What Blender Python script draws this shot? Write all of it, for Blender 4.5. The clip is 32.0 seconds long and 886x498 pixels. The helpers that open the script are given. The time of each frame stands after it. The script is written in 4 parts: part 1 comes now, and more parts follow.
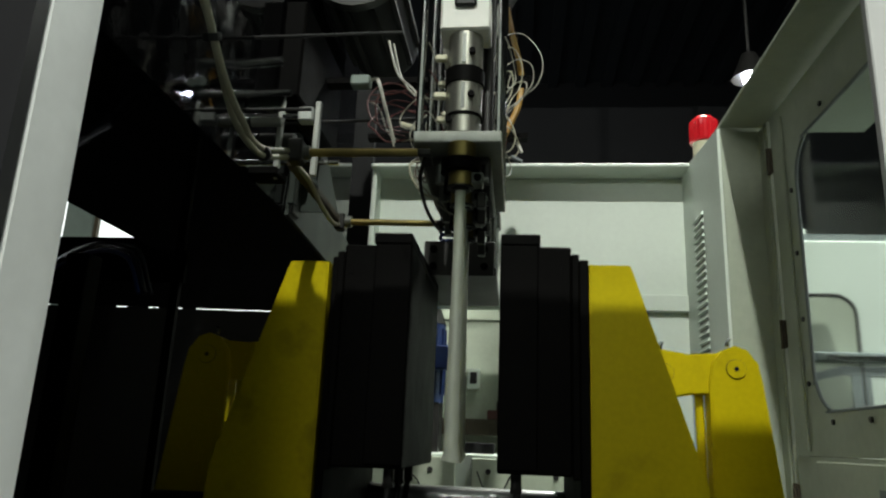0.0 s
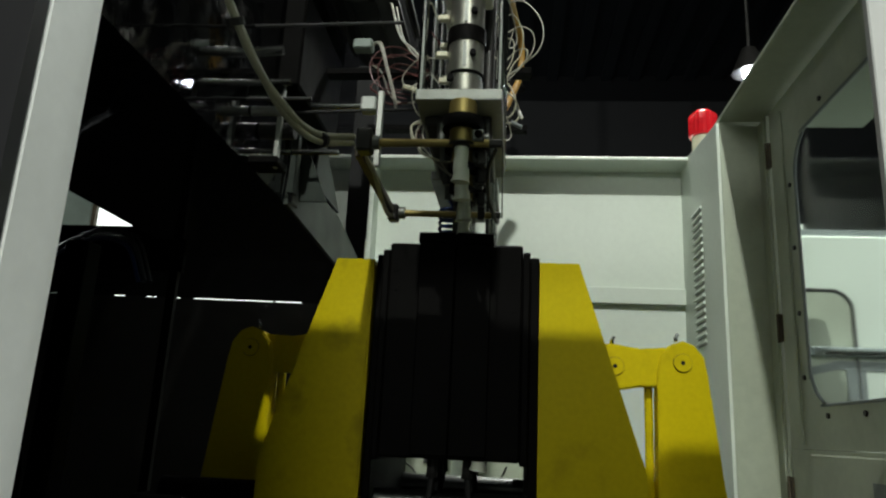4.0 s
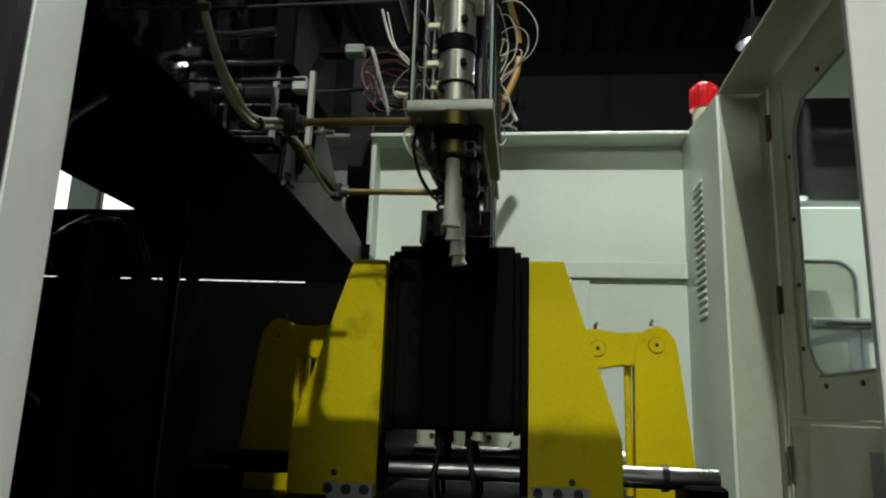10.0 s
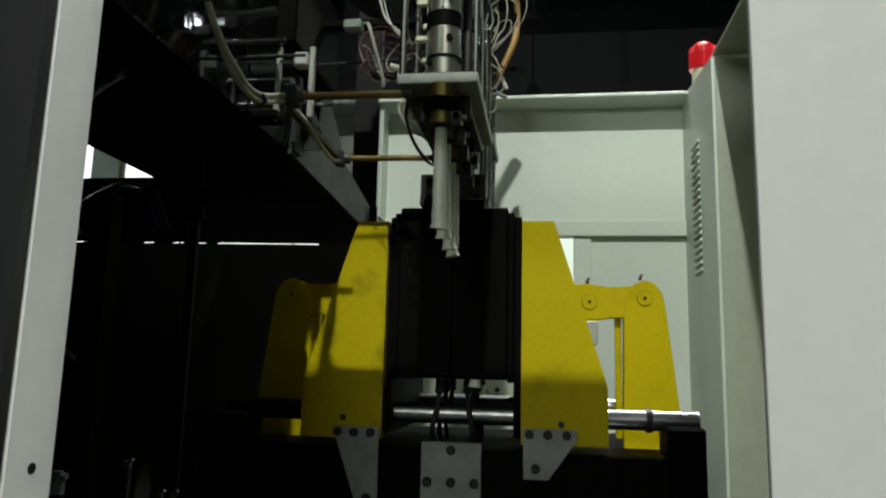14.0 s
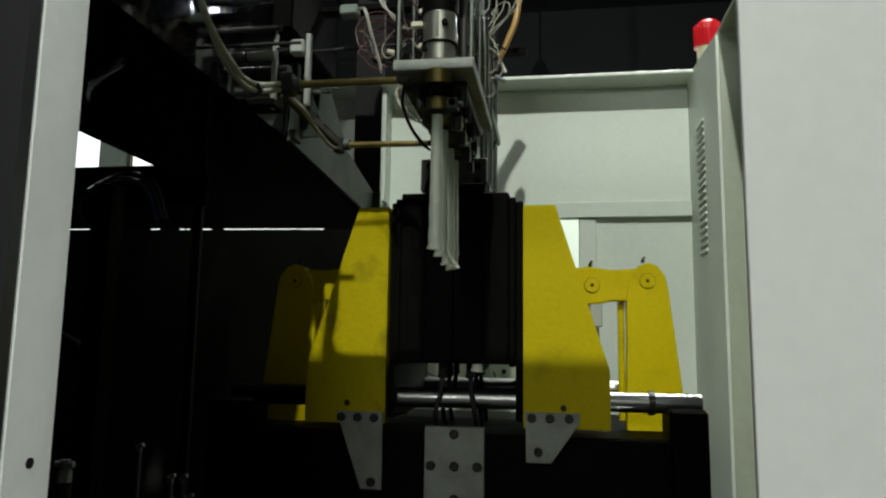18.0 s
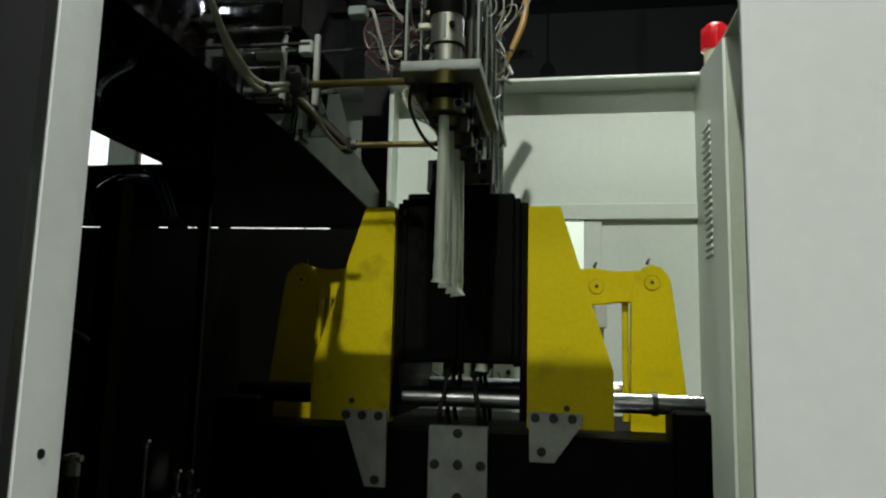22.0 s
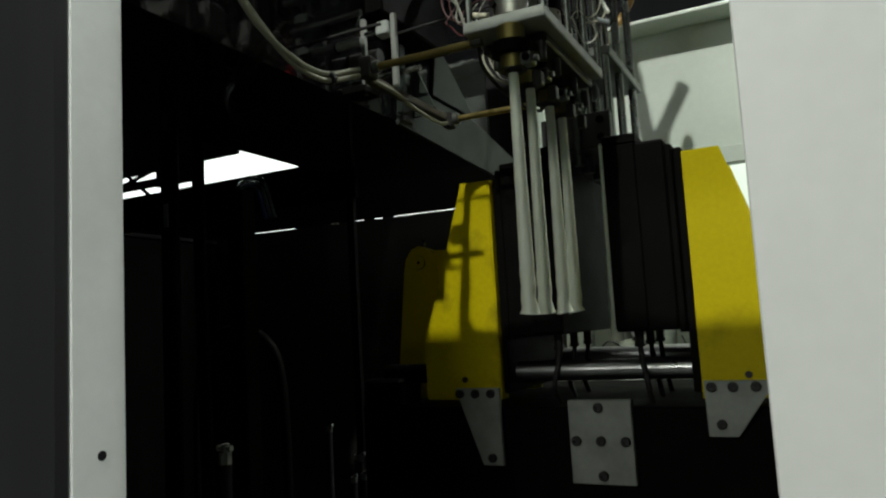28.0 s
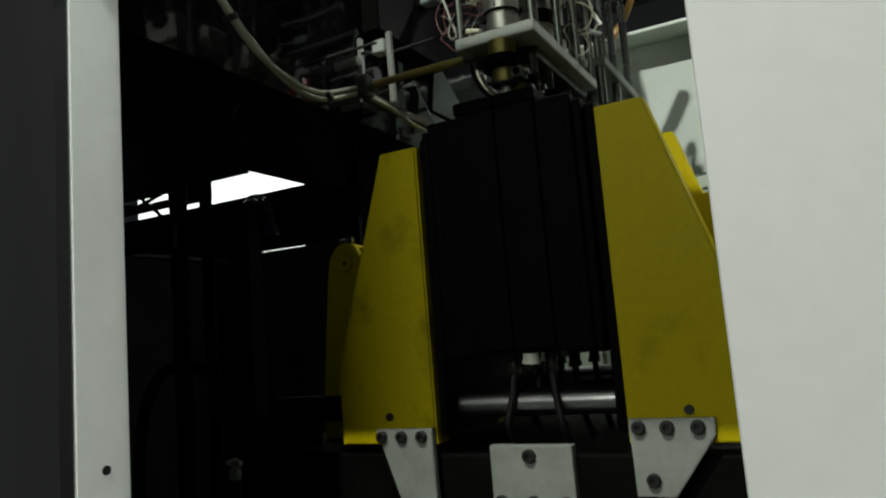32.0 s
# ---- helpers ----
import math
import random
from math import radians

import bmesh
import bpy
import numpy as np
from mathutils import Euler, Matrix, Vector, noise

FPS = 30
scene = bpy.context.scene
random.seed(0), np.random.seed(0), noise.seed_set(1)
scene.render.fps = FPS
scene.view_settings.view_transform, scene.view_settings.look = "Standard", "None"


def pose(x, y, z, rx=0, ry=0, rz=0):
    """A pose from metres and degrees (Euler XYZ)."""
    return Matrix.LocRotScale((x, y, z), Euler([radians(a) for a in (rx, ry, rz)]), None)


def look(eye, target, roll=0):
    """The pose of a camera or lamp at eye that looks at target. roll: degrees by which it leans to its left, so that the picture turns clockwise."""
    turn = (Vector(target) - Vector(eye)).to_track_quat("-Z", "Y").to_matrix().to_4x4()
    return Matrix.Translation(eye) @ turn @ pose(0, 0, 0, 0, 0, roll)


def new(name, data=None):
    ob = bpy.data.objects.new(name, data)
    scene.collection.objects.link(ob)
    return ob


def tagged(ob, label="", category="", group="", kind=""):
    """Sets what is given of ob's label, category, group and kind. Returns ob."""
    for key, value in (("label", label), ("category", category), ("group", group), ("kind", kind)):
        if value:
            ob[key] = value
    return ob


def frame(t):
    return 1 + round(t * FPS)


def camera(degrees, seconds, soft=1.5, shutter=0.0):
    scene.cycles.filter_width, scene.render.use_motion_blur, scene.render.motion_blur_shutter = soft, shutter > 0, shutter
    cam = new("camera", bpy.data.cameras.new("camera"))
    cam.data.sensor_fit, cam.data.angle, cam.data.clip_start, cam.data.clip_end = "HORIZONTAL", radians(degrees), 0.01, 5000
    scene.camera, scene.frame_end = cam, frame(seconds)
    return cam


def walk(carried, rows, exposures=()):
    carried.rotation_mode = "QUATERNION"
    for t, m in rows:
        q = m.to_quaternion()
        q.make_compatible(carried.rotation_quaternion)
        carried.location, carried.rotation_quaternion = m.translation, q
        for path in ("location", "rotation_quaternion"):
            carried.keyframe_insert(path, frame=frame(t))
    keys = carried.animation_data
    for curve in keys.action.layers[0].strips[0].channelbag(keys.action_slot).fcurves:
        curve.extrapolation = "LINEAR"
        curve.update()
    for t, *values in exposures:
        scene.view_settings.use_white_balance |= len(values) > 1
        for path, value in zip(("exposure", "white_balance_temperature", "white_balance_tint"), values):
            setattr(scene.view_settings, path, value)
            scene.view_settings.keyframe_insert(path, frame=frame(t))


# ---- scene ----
cam = camera(63.16, 32.0, soft=2.2, shutter=0.5)

PATH = [
    (0.0, pose(0.0000, 0.0000, 1.3000, 104.924, -2.253, 5.627)),
    (0.5, pose(-0.0001, 0.0012, 1.2995, 104.893, -2.160, 5.331)),
    (1.0, pose(0.0044, -0.0013, 1.2982, 104.513, -2.068, 5.256)),
    (1.5, pose(0.0049, 0.0019, 1.2981, 104.470, -2.037, 5.199)),
    (2.0, pose(0.0084, -0.0018, 1.2985, 104.513, -2.063, 5.408)),
    (2.5, pose(0.0052, 0.0019, 1.2985, 104.622, -2.095, 5.491)),
    (3.0, pose(0.0021, -0.0044, 1.2948, 104.498, -2.447, 5.627)),
    (3.5, pose(-0.0014, -0.0011, 1.2950, 104.484, -2.657, 5.334)),
    (5.5, pose(-0.0009, -0.0093, 1.2990, 103.676, -2.867, 5.463)),
    (6.0, pose(0.0060, -0.0059, 1.2975, 103.512, -2.164, 5.595)),
    (6.5, pose(0.0113, -0.0017, 1.2978, 102.798, -2.047, 5.939)),
    (7.0, pose(0.0144, 0.0043, 1.2979, 102.321, -1.611, 6.037)),
    (7.5, pose(0.0101, 0.0060, 1.2978, 102.062, -2.258, 5.562)),
    (8.0, pose(0.0144, 0.0012, 1.2959, 102.408, -2.018, 5.543)),
    (8.5, pose(0.0136, -0.0016, 1.2953, 102.354, -2.188, 5.502)),
    (9.0, pose(0.0175, -0.0067, 1.2894, 102.410, -1.978, 5.856)),
    (9.5, pose(0.0168, -0.0074, 1.2927, 102.294, -1.992, 5.972)),
    (10.0, pose(0.0180, -0.0100, 1.2937, 102.573, -1.926, 6.106)),
    (10.5, pose(0.0256, -0.0155, 1.2901, 101.682, -1.957, 5.909)),
    (11.0, pose(0.0427, -0.0407, 1.2903, 101.566, -1.256, 7.260)),
    (11.5, pose(0.0630, -0.0768, 1.2804, 99.928, -1.250, 7.321)),
    (12.0, pose(0.0755, -0.0914, 1.2776, 99.844, -1.196, 6.923)),
    (12.5, pose(0.0836, -0.1016, 1.2775, 100.505, -0.723, 7.126)),
    (13.0, pose(0.0859, -0.0990, 1.2788, 100.324, -0.458, 7.828)),
    (13.5, pose(0.0807, -0.0989, 1.2751, 99.665, -0.845, 7.681)),
    (14.0, pose(0.0769, -0.1006, 1.2756, 99.407, -1.442, 7.877)),
    (14.5, pose(0.0807, -0.1007, 1.2761, 98.862, -1.042, 8.455)),
    (16.5, pose(0.0999, -0.1024, 1.2845, 98.069, -0.408, 8.788)),
    (17.0, pose(0.0983, -0.1009, 1.2858, 97.857, -0.346, 8.807)),
    (17.5, pose(0.0990, -0.0993, 1.2866, 97.617, -0.357, 8.914)),
    (18.0, pose(0.0957, -0.0990, 1.2874, 97.797, -0.827, 8.782)),
    (18.5, pose(0.0968, -0.1058, 1.2868, 97.849, -0.758, 9.161)),
    (19.0, pose(0.0992, -0.1044, 1.2858, 97.598, -0.886, 9.450)),
    (19.5, pose(0.0983, -0.1040, 1.2876, 97.690, -1.093, 8.475)),
    (20.0, pose(0.0995, -0.1049, 1.2861, 98.041, -1.010, 8.643)),
    (20.5, pose(0.0996, -0.1075, 1.2846, 97.815, -0.984, 8.879)),
    (21.0, pose(0.0987, -0.1081, 1.2848, 97.863, -1.044, 8.846)),
    (21.5, pose(0.0989, -0.1088, 1.2859, 97.833, -1.311, 8.960)),
    (22.0, pose(0.0983, -0.1088, 1.2838, 97.874, -1.398, 9.184)),
    (22.5, pose(0.0983, -0.1108, 1.2828, 97.652, -1.296, 9.526)),
    (23.0, pose(0.0980, -0.1083, 1.2848, 97.602, -1.182, 9.256)),
    (23.5, pose(0.1031, -0.1088, 1.2849, 97.591, -0.876, 9.290)),
    (24.0, pose(0.1106, -0.1066, 1.2859, 96.836, -0.831, 10.186)),
    (24.5, pose(0.1359, -0.0923, 1.2957, 96.522, 0.641, 13.216)),
    (25.0, pose(0.1855, -0.0649, 1.2948, 96.682, 1.698, 20.501)),
    (25.5, pose(0.2271, -0.0395, 1.3011, 96.647, 2.513, 25.448)),
    (26.0, pose(0.2507, -0.0234, 1.2967, 95.763, 2.514, 25.107)),
    (26.5, pose(0.2570, -0.0137, 1.2966, 95.338, 2.163, 25.528)),
    (28.5, pose(0.2727, 0.0087, 1.2886, 96.450, 3.595, 27.057)),
    (29.0, pose(0.2795, 0.0060, 1.2899, 97.194, 3.913, 26.988)),
    (29.5, pose(0.2790, 0.0119, 1.2896, 96.850, 4.087, 27.345)),
    (30.0, pose(0.2858, 0.0114, 1.2870, 96.857, 4.112, 27.164)),
    (30.5, pose(0.2739, 0.0223, 1.2894, 96.998, 4.978, 27.769)),
    (31.0, pose(0.2887, 0.0103, 1.2879, 96.949, 4.659, 27.876)),
    (31.5, pose(0.2961, 0.0052, 1.2870, 97.025, 4.764, 27.946)),
    (32.0, pose(0.2965, 0.0031, 1.2846, 97.082, 4.604, 28.075)),
]
walk(cam, PATH, exposures=[(0, 0.14), (3, 0.13), (8, 0.11), (11, 0.07), (14, 0.04), (24, 0.03), (26, 0.06), (32, 0.06)])

# ---------------------------------------------------------------- light
world = bpy.data.worlds.new("hall_air")
scene.world = world
world.use_nodes = True
world.node_tree.nodes["Background"].inputs[0].default_value = (0.75, 0.85, 1.0, 1)
world.node_tree.nodes["Background"].inputs[1].default_value = 0.012
scene.view_settings.exposure = 0.0


def area_lamp(name, eye, target, sx, sy, watts, colour):
    data = bpy.data.lights.new(name, "AREA")
    data.shape, data.size, data.size_y, data.energy, data.color = "RECTANGLE", sx, sy, watts, colour
    ob = new(name, data)
    ob.matrix_world = look(eye, target)
    return ob


LAMP = (0.13, -3.08, 6.0)
area_lamp("hall_lamp_light", LAMP, (0, 1.3, 1.5), 0.11, 0.09, 266, (0.965, 1.0, 0.92))
# Unseen fill lights, added to lift the jamb, shaded parts and rear sheet.
area_lamp("fill_light_right", (3.2, 0.05, 2.05), (-0.375, 0.5, 1.4), 0.4, 0.5, 40, (0.95, 1.0, 0.95))
area_lamp("fill_light_top", (-1.5, -2.9, 6.3), (-1.5, -2.89, 0), 3.0, 4.5, 55, (0.95, 1.0, 0.95))
area_lamp("fill_light_front", (-0.9, -6.2, 3.4), (0, 1.0, 1.4), 2.0, 0.5, 76, (0.97, 1.0, 0.93))
area_lamp("fill_light_rear", (0.60, 2.54, 3.7), (0.60, 2.95, 1.2), 0.7, 0.15, 82, (0.95, 1.0, 0.93))


# ---------------------------------------------------------------- materials
def material(name, colour, rough=0.5, metal=0.0, grain=0.0, scale=40.0, stain=0.0, stain_scale=4.0, bump=0.0, dirt=None, coat=0.0, stretch=(1, 1, 1)):
    mat = bpy.data.materials.new(name)
    mat.use_nodes = True
    nt = mat.node_tree
    n, l = nt.nodes, nt.links
    bsdf = n["Principled BSDF"]
    bsdf.inputs["Base Color"].default_value = (*colour, 1)
    bsdf.inputs["Roughness"].default_value = rough
    bsdf.inputs["Metallic"].default_value = metal
    bsdf.inputs["Coat Weight"].default_value = coat
    co = n.new("ShaderNodeTexCoord")
    mp = n.new("ShaderNodeMapping")
    mp.inputs["Scale"].default_value = stretch
    l.new(co.outputs["Object"], mp.inputs["Vector"])
    fine = n.new("ShaderNodeTexNoise")
    fine.inputs["Scale"].default_value = scale
    fine.inputs["Detail"].default_value = 5
    l.new(mp.outputs[0], fine.inputs["Vector"])
    wide = n.new("ShaderNodeTexNoise")
    wide.inputs["Scale"].default_value = stain_scale
    wide.inputs["Detail"].default_value = 6
    l.new(mp.outputs[0], wide.inputs["Vector"])
    ramp = n.new("ShaderNodeValToRGB")
    ramp.color_ramp.elements[0].position, ramp.color_ramp.elements[1].position = 0.42, 0.72
    l.new(wide.outputs[0], ramp.inputs[0])
    dk = dirt or tuple(c * 0.45 for c in colour)
    m1 = n.new("ShaderNodeMix")
    m1.data_type = "RGBA"
    m1.inputs["A"].default_value = (*colour, 1)
    m1.inputs["B"].default_value = (*dk, 1)
    k = n.new("ShaderNodeMath")
    k.operation = "MULTIPLY"
    k.inputs[1].default_value = stain
    l.new(ramp.outputs[0], k.inputs[0])
    l.new(k.outputs[0], m1.inputs["Factor"])
    m2 = n.new("ShaderNodeMix")
    m2.data_type = "RGBA"
    m2.blend_type = "MULTIPLY"
    m2.inputs["Factor"].default_value = grain
    l.new(m1.outputs["Result"], m2.inputs["A"])
    l.new(fine.outputs[0], m2.inputs["B"])
    l.new(m2.outputs["Result"], bsdf.inputs["Base Color"])
    r = n.new("ShaderNodeMapRange")
    r.inputs["To Min"].default_value, r.inputs["To Max"].default_value = max(0.03, rough - 0.12), min(1.0, rough + 0.12)
    l.new(wide.outputs[0], r.inputs["Value"])
    l.new(r.outputs[0], bsdf.inputs["Roughness"])
    if bump:
        b = n.new("ShaderNodeBump")
        b.inputs["Strength"].default_value = bump
        b.inputs["Distance"].default_value = 0.002
        l.new(fine.outputs[0], b.inputs["Height"])
        l.new(b.outputs[0], bsdf.inputs["Normal"])
    return mat


def sharpen(mat, lo, hi):
    """Keeps the stains of a material to fewer patches with firmer rims."""
    for node in mat.node_tree.nodes:
        if node.type == "VALTORGB":
            node.color_ramp.elements[0].position, node.color_ramp.elements[1].position = lo, hi


def gloss(mat, lo, hi):
    for node in mat.node_tree.nodes:
        if node.type == "MAP_RANGE":
            node.inputs["To Min"].default_value, node.inputs["To Max"].default_value = lo, hi


def glowing(name, colour, strength):
    mat = bpy.data.materials.new(name)
    mat.use_nodes = True
    bsdf = mat.node_tree.nodes["Principled BSDF"]
    bsdf.inputs["Base Color"].default_value = (0.8, 0.8, 0.8, 1)
    bsdf.inputs["Emission Color"].default_value = (*colour, 1)
    bsdf.inputs["Emission Strength"].default_value = strength
    return mat


# White enamel again; the front panel's dimmer light is put into its colour.
PANELWHITE = material("white_enamel_toned_down", (0.640, 0.648, 0.630), 0.42, grain=0.10, scale=60, stain=0.22, stain_scale=2.6, bump=0.04, dirt=(0.53, 0.555, 0.53))
WHITE = material("white_enamel", (0.68, 0.75, 0.67), 0.42, grain=0.10, scale=60, stain=0.22, stain_scale=3.4, bump=0.04, dirt=(0.52, 0.57, 0.50))
# White enamel again; the jamb's stronger light is put into its colour.
JAMBWHITE = material("white_enamel_brightened", (0.79, 0.815, 0.785), 0.42, grain=0.12, scale=60, stain=0.35, stain_scale=5, bump=0.05, dirt=(0.60, 0.62, 0.58))
# White enamel again; dim light on door and soffit is put into its colour.
DOORPAINT = material("white_enamel_dimmed", (0.44, 0.49, 0.385), 0.5, grain=0.2, scale=50, stain=0.4, stain_scale=6, bump=0.05, dirt=(0.30, 0.31, 0.235))
YELLOW = material("yellow_paint", (0.58, 0.47, 0.002), 0.5, grain=0.22, scale=110, stain=0.6, stain_scale=9, bump=0.08, dirt=(0.16, 0.13, 0.008))
sharpen(YELLOW, 0.60, 0.86)
YELLOWWORN = material("grimy_yellow_paint", (0.56, 0.455, 0.002), 0.5, grain=0.25, scale=110, stain=0.8, stain_scale=10, bump=0.1, dirt=(0.09, 0.075, 0.010))
sharpen(YELLOWWORN, 0.55, 0.78)
BLACKOX = material("black_oxide_steel", (0.0035, 0.0032, 0.003), 0.6, 0.0, grain=0.4, scale=90, stain=0.6, stain_scale=16, bump=0.25, dirt=(0.0065, 0.007, 0.006))
sharpen(BLACKOX, 0.52, 0.70)
BLACKOX.node_tree.nodes["Principled BSDF"].inputs["Specular IOR Level"].default_value = 0.04
DARKSTEEL = material("dark_steel", (0.035, 0.034, 0.032), 0.45, 0.4, grain=0.3, scale=80, stain=0.4, stain_scale=10, bump=0.08)
for paint in (YELLOW, YELLOWWORN):
    paint.node_tree.nodes["Principled BSDF"].inputs["Specular IOR Level"].default_value = 0.10
BLACKPAINT = material("black_gloss_paint", (0.008, 0.008, 0.009), 0.10, grain=0.2, scale=22, stain=0.3, bump=0.2)
BLACKPAINT.node_tree.nodes["Principled BSDF"].inputs["Specular IOR Level"].default_value = 0.30
gloss(BLACKPAINT, 0.02, 0.06)
BLACKMATT = material("black_matt_paint", (0.018, 0.018, 0.0185), 0.6, grain=0.3, scale=30, stain=0.4, stain_scale=5)
BLACKMATT.node_tree.nodes["Principled BSDF"].inputs["Specular IOR Level"].default_value = 0.12
DARKWINDOW = material("tinted_window", (0.021, 0.021, 0.023), 0.3, grain=0.5, scale=18, stain=0.7, stain_scale=6, dirt=(0.042, 0.042, 0.044), stretch=(1, 1, 0.06))
# Charcoal tone holds the shade on the back wall's left part.
DARKPANEL = material("darkened_panel", (0.042, 0.041, 0.038), 0.6, grain=0.25, scale=30, stain=0.5, stain_scale=3)
GALV = material("galvanised_steel", (0.036, 0.046, 0.038), 0.50, 0.6, grain=0.45, scale=25, stain=0.9, stain_scale=9, bump=0.05)
ALU = material("aluminium", (0.58, 0.60, 0.56), 0.38, 0.75, grain=0.2, scale=120, stain=0.25, stain_scale=12, bump=0.05)
ROD = material("bright_steel_rod", (0.42, 0.44, 0.42), 0.25, 0.9, grain=0.2, scale=60, stain=0.4, stain_scale=18, dirt=(0.2, 0.21, 0.2))
TIEBAR = material("worn_chrome_bar", (0.42, 0.43, 0.42), 0.31, 1.0, grain=0.2, scale=60, stain=0.5, stain_scale=14, dirt=(0.14, 0.145, 0.14))
AIRTUBE = material("smoky_air_tube", (0.10, 0.10, 0.12), 0.10, 0.6, grain=0.1, scale=60)
CHROME = material("chrome", (0.50, 0.51, 0.50), 0.16, 1.0, grain=0.1, scale=60, stain=0.3, stain_scale=20)
DULL = material("dull_steel", (0.17, 0.18, 0.165), 0.38, 0.7, grain=0.3, scale=60, stain=0.5, stain_scale=15, bump=0.05)
HEATER = material("heater_band_steel", (0.50, 0.50, 0.44), 0.30, 0.9, grain=0.2, scale=60, stain=0.5, stain_scale=22, dirt=(0.24, 0.23, 0.18))
BRASS = material("brass", (0.33, 0.26, 0.085), 0.33, 0.7, grain=0.2, scale=60, stain=0.6, stain_scale=18, dirt=(0.12, 0.09, 0.04))
BOLTBLACK = material("black_oxide_bolt", (0.007, 0.0075, 0.0065), 0.5, 0.0, grain=0.3, scale=80, stain=0.4, stain_scale=30)
# Zinc plate toned down, with the foot plates' shade put into the colour.
FOOT = material("dimmed_zinc_plate", (0.32, 0.34, 0.305), 0.55, 0.3, grain=0.25, scale=90, stain=0.45, stain_scale=16, bump=0.08, dirt=(0.13, 0.135, 0.115))
PLATE = material("zinc_plate", (0.50, 0.53, 0.50), 0.5, 0.35, grain=0.2, scale=90, stain=0.35, stain_scale=16, bump=0.06, dirt=(0.30, 0.31, 0.28))
RUBBER = material("black_rubber", (0.009, 0.009, 0.009), 0.6, grain=0.2)
CABLE = material("beige_cable_sleeve", (0.50, 0.49, 0.36), 0.6, grain=0.35, scale=160, stain=0.4, stain_scale=20, bump=0.2, dirt=(0.28, 0.26, 0.17))
WIREW = material("white_wire", (0.40, 0.39, 0.32), 0.5, grain=0.2, stain=0.3, stain_scale=20)
WIRER = material("dark_red_wire", (0.09, 0.022, 0.02), 0.5, grain=0.2)
WIREO = material("ochre_hose", (0.48, 0.27, 0.05), 0.45, grain=0.2, stain=0.4, stain_scale=12)
CERAMIC = material("ceramic_white", (0.78, 0.78, 0.72), 0.5, grain=0.15, stain=0.2)
RED = material("red_lens", (0.62, 0.012, 0.02), 0.14, grain=0.1, coat=1.0)
CREAM = material("cream_plastic", (0.62, 0.60, 0.44), 0.5, grain=0.1)
BLUE = material("blue_paint", (0.012, 0.03, 0.13), 0.4, grain=0.2, stain=0.3, stain_scale=10)
TAPE = material("grey_tape", (0.20, 0.23, 0.23), 0.6, grain=0.2, stain=0.3)
CONCRETE = material("concrete_floor", (0.075, 0.085, 0.075), 0.6, grain=0.4, scale=12, stain=0.5, stain_scale=1.2, bump=0.1)
# Hall cladding darkened; the far wall's dimness is put into the colour.
HALLDARK = material("dimmed_hall_cladding", (0.006, 0.007, 0.010), 0.7, grain=0.3, scale=6, stain=0.4, stain_scale=0.7)
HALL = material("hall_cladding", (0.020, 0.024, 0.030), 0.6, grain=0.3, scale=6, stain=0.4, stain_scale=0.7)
HALLW = material("hall_wall_paint", (0.10, 0.11, 0.11), 0.7, grain=0.3, scale=6, stain=0.3, stain_scale=0.7)
GREENGREY = material("green_grey_paint", (0.22, 0.27, 0.24), 0.5, grain=0.2, stain=0.3)
RUST = material("rusty_hinge_steel", (0.09, 0.075, 0.048), 0.6, 0.3, grain=0.3, scale=80, stain=0.6, stain_scale=30, dirt=(0.05, 0.035, 0.02))
SLOT = material("shaded_slot_sheet", (0.30, 0.32, 0.28), 0.6, grain=0.2)
BULB = glowing("lamp_bulb", (0.85, 0.92, 1.0), 170)
DAYLIGHT = glowing("daylight", (0.93, 1.0, 0.96), 1.2)

PARISON = material("molten_plastic", (0.85, 0.90, 0.76), 0.38, grain=0.08, scale=30, stain=0.12, stain_scale=14)
PARISON.node_tree.nodes["Principled BSDF"].inputs["Subsurface Weight"].default_value = 0.25
PARISON.node_tree.nodes["Principled BSDF"].inputs["Subsurface Radius"].default_value = (0.01, 0.01, 0.008)

GLASS = bpy.data.materials.new("door_glass")
GLASS.use_nodes = True
gb = GLASS.node_tree.nodes["Principled BSDF"]
gb.inputs["Base Color"].default_value = (0.86, 0.92, 0.90, 1)
gb.inputs["Roughness"].default_value = 0.06
gb.inputs["Transmission Weight"].default_value = 1.0
gb.inputs["IOR"].default_value = 1.1


# ---------------------------------------------------------------- mesh helpers
def box(bm, x0, x1, y0, y1, z0, z1, bevel=0.0):
    c = bmesh.ops.create_cube(bm, size=1.0)["verts"]
    bmesh.ops.scale(bm, vec=(x1 - x0, y1 - y0, z1 - z0), verts=c)
    bmesh.ops.translate(bm, vec=((x0 + x1) / 2, (y0 + y1) / 2, (z0 + z1) / 2), verts=c)
    if bevel:
        es = list({e for v in c for e in v.link_edges})
        bmesh.ops.bevel(bm, geom=es, offset=bevel, segments=1, affect="EDGES")
    return bm


def rod(bm, a, b, r, seg=16, r2=None):
    a, b = Vector(a), Vector(b)
    m = Matrix.Translation((a + b) / 2) @ (b - a).to_track_quat("Z", "Y").to_matrix().to_4x4()
    bmesh.ops.create_cone(bm, cap_ends=True, segments=seg, radius1=r, radius2=r if r2 is None else r2, depth=(b - a).length, matrix=m)
    return bm


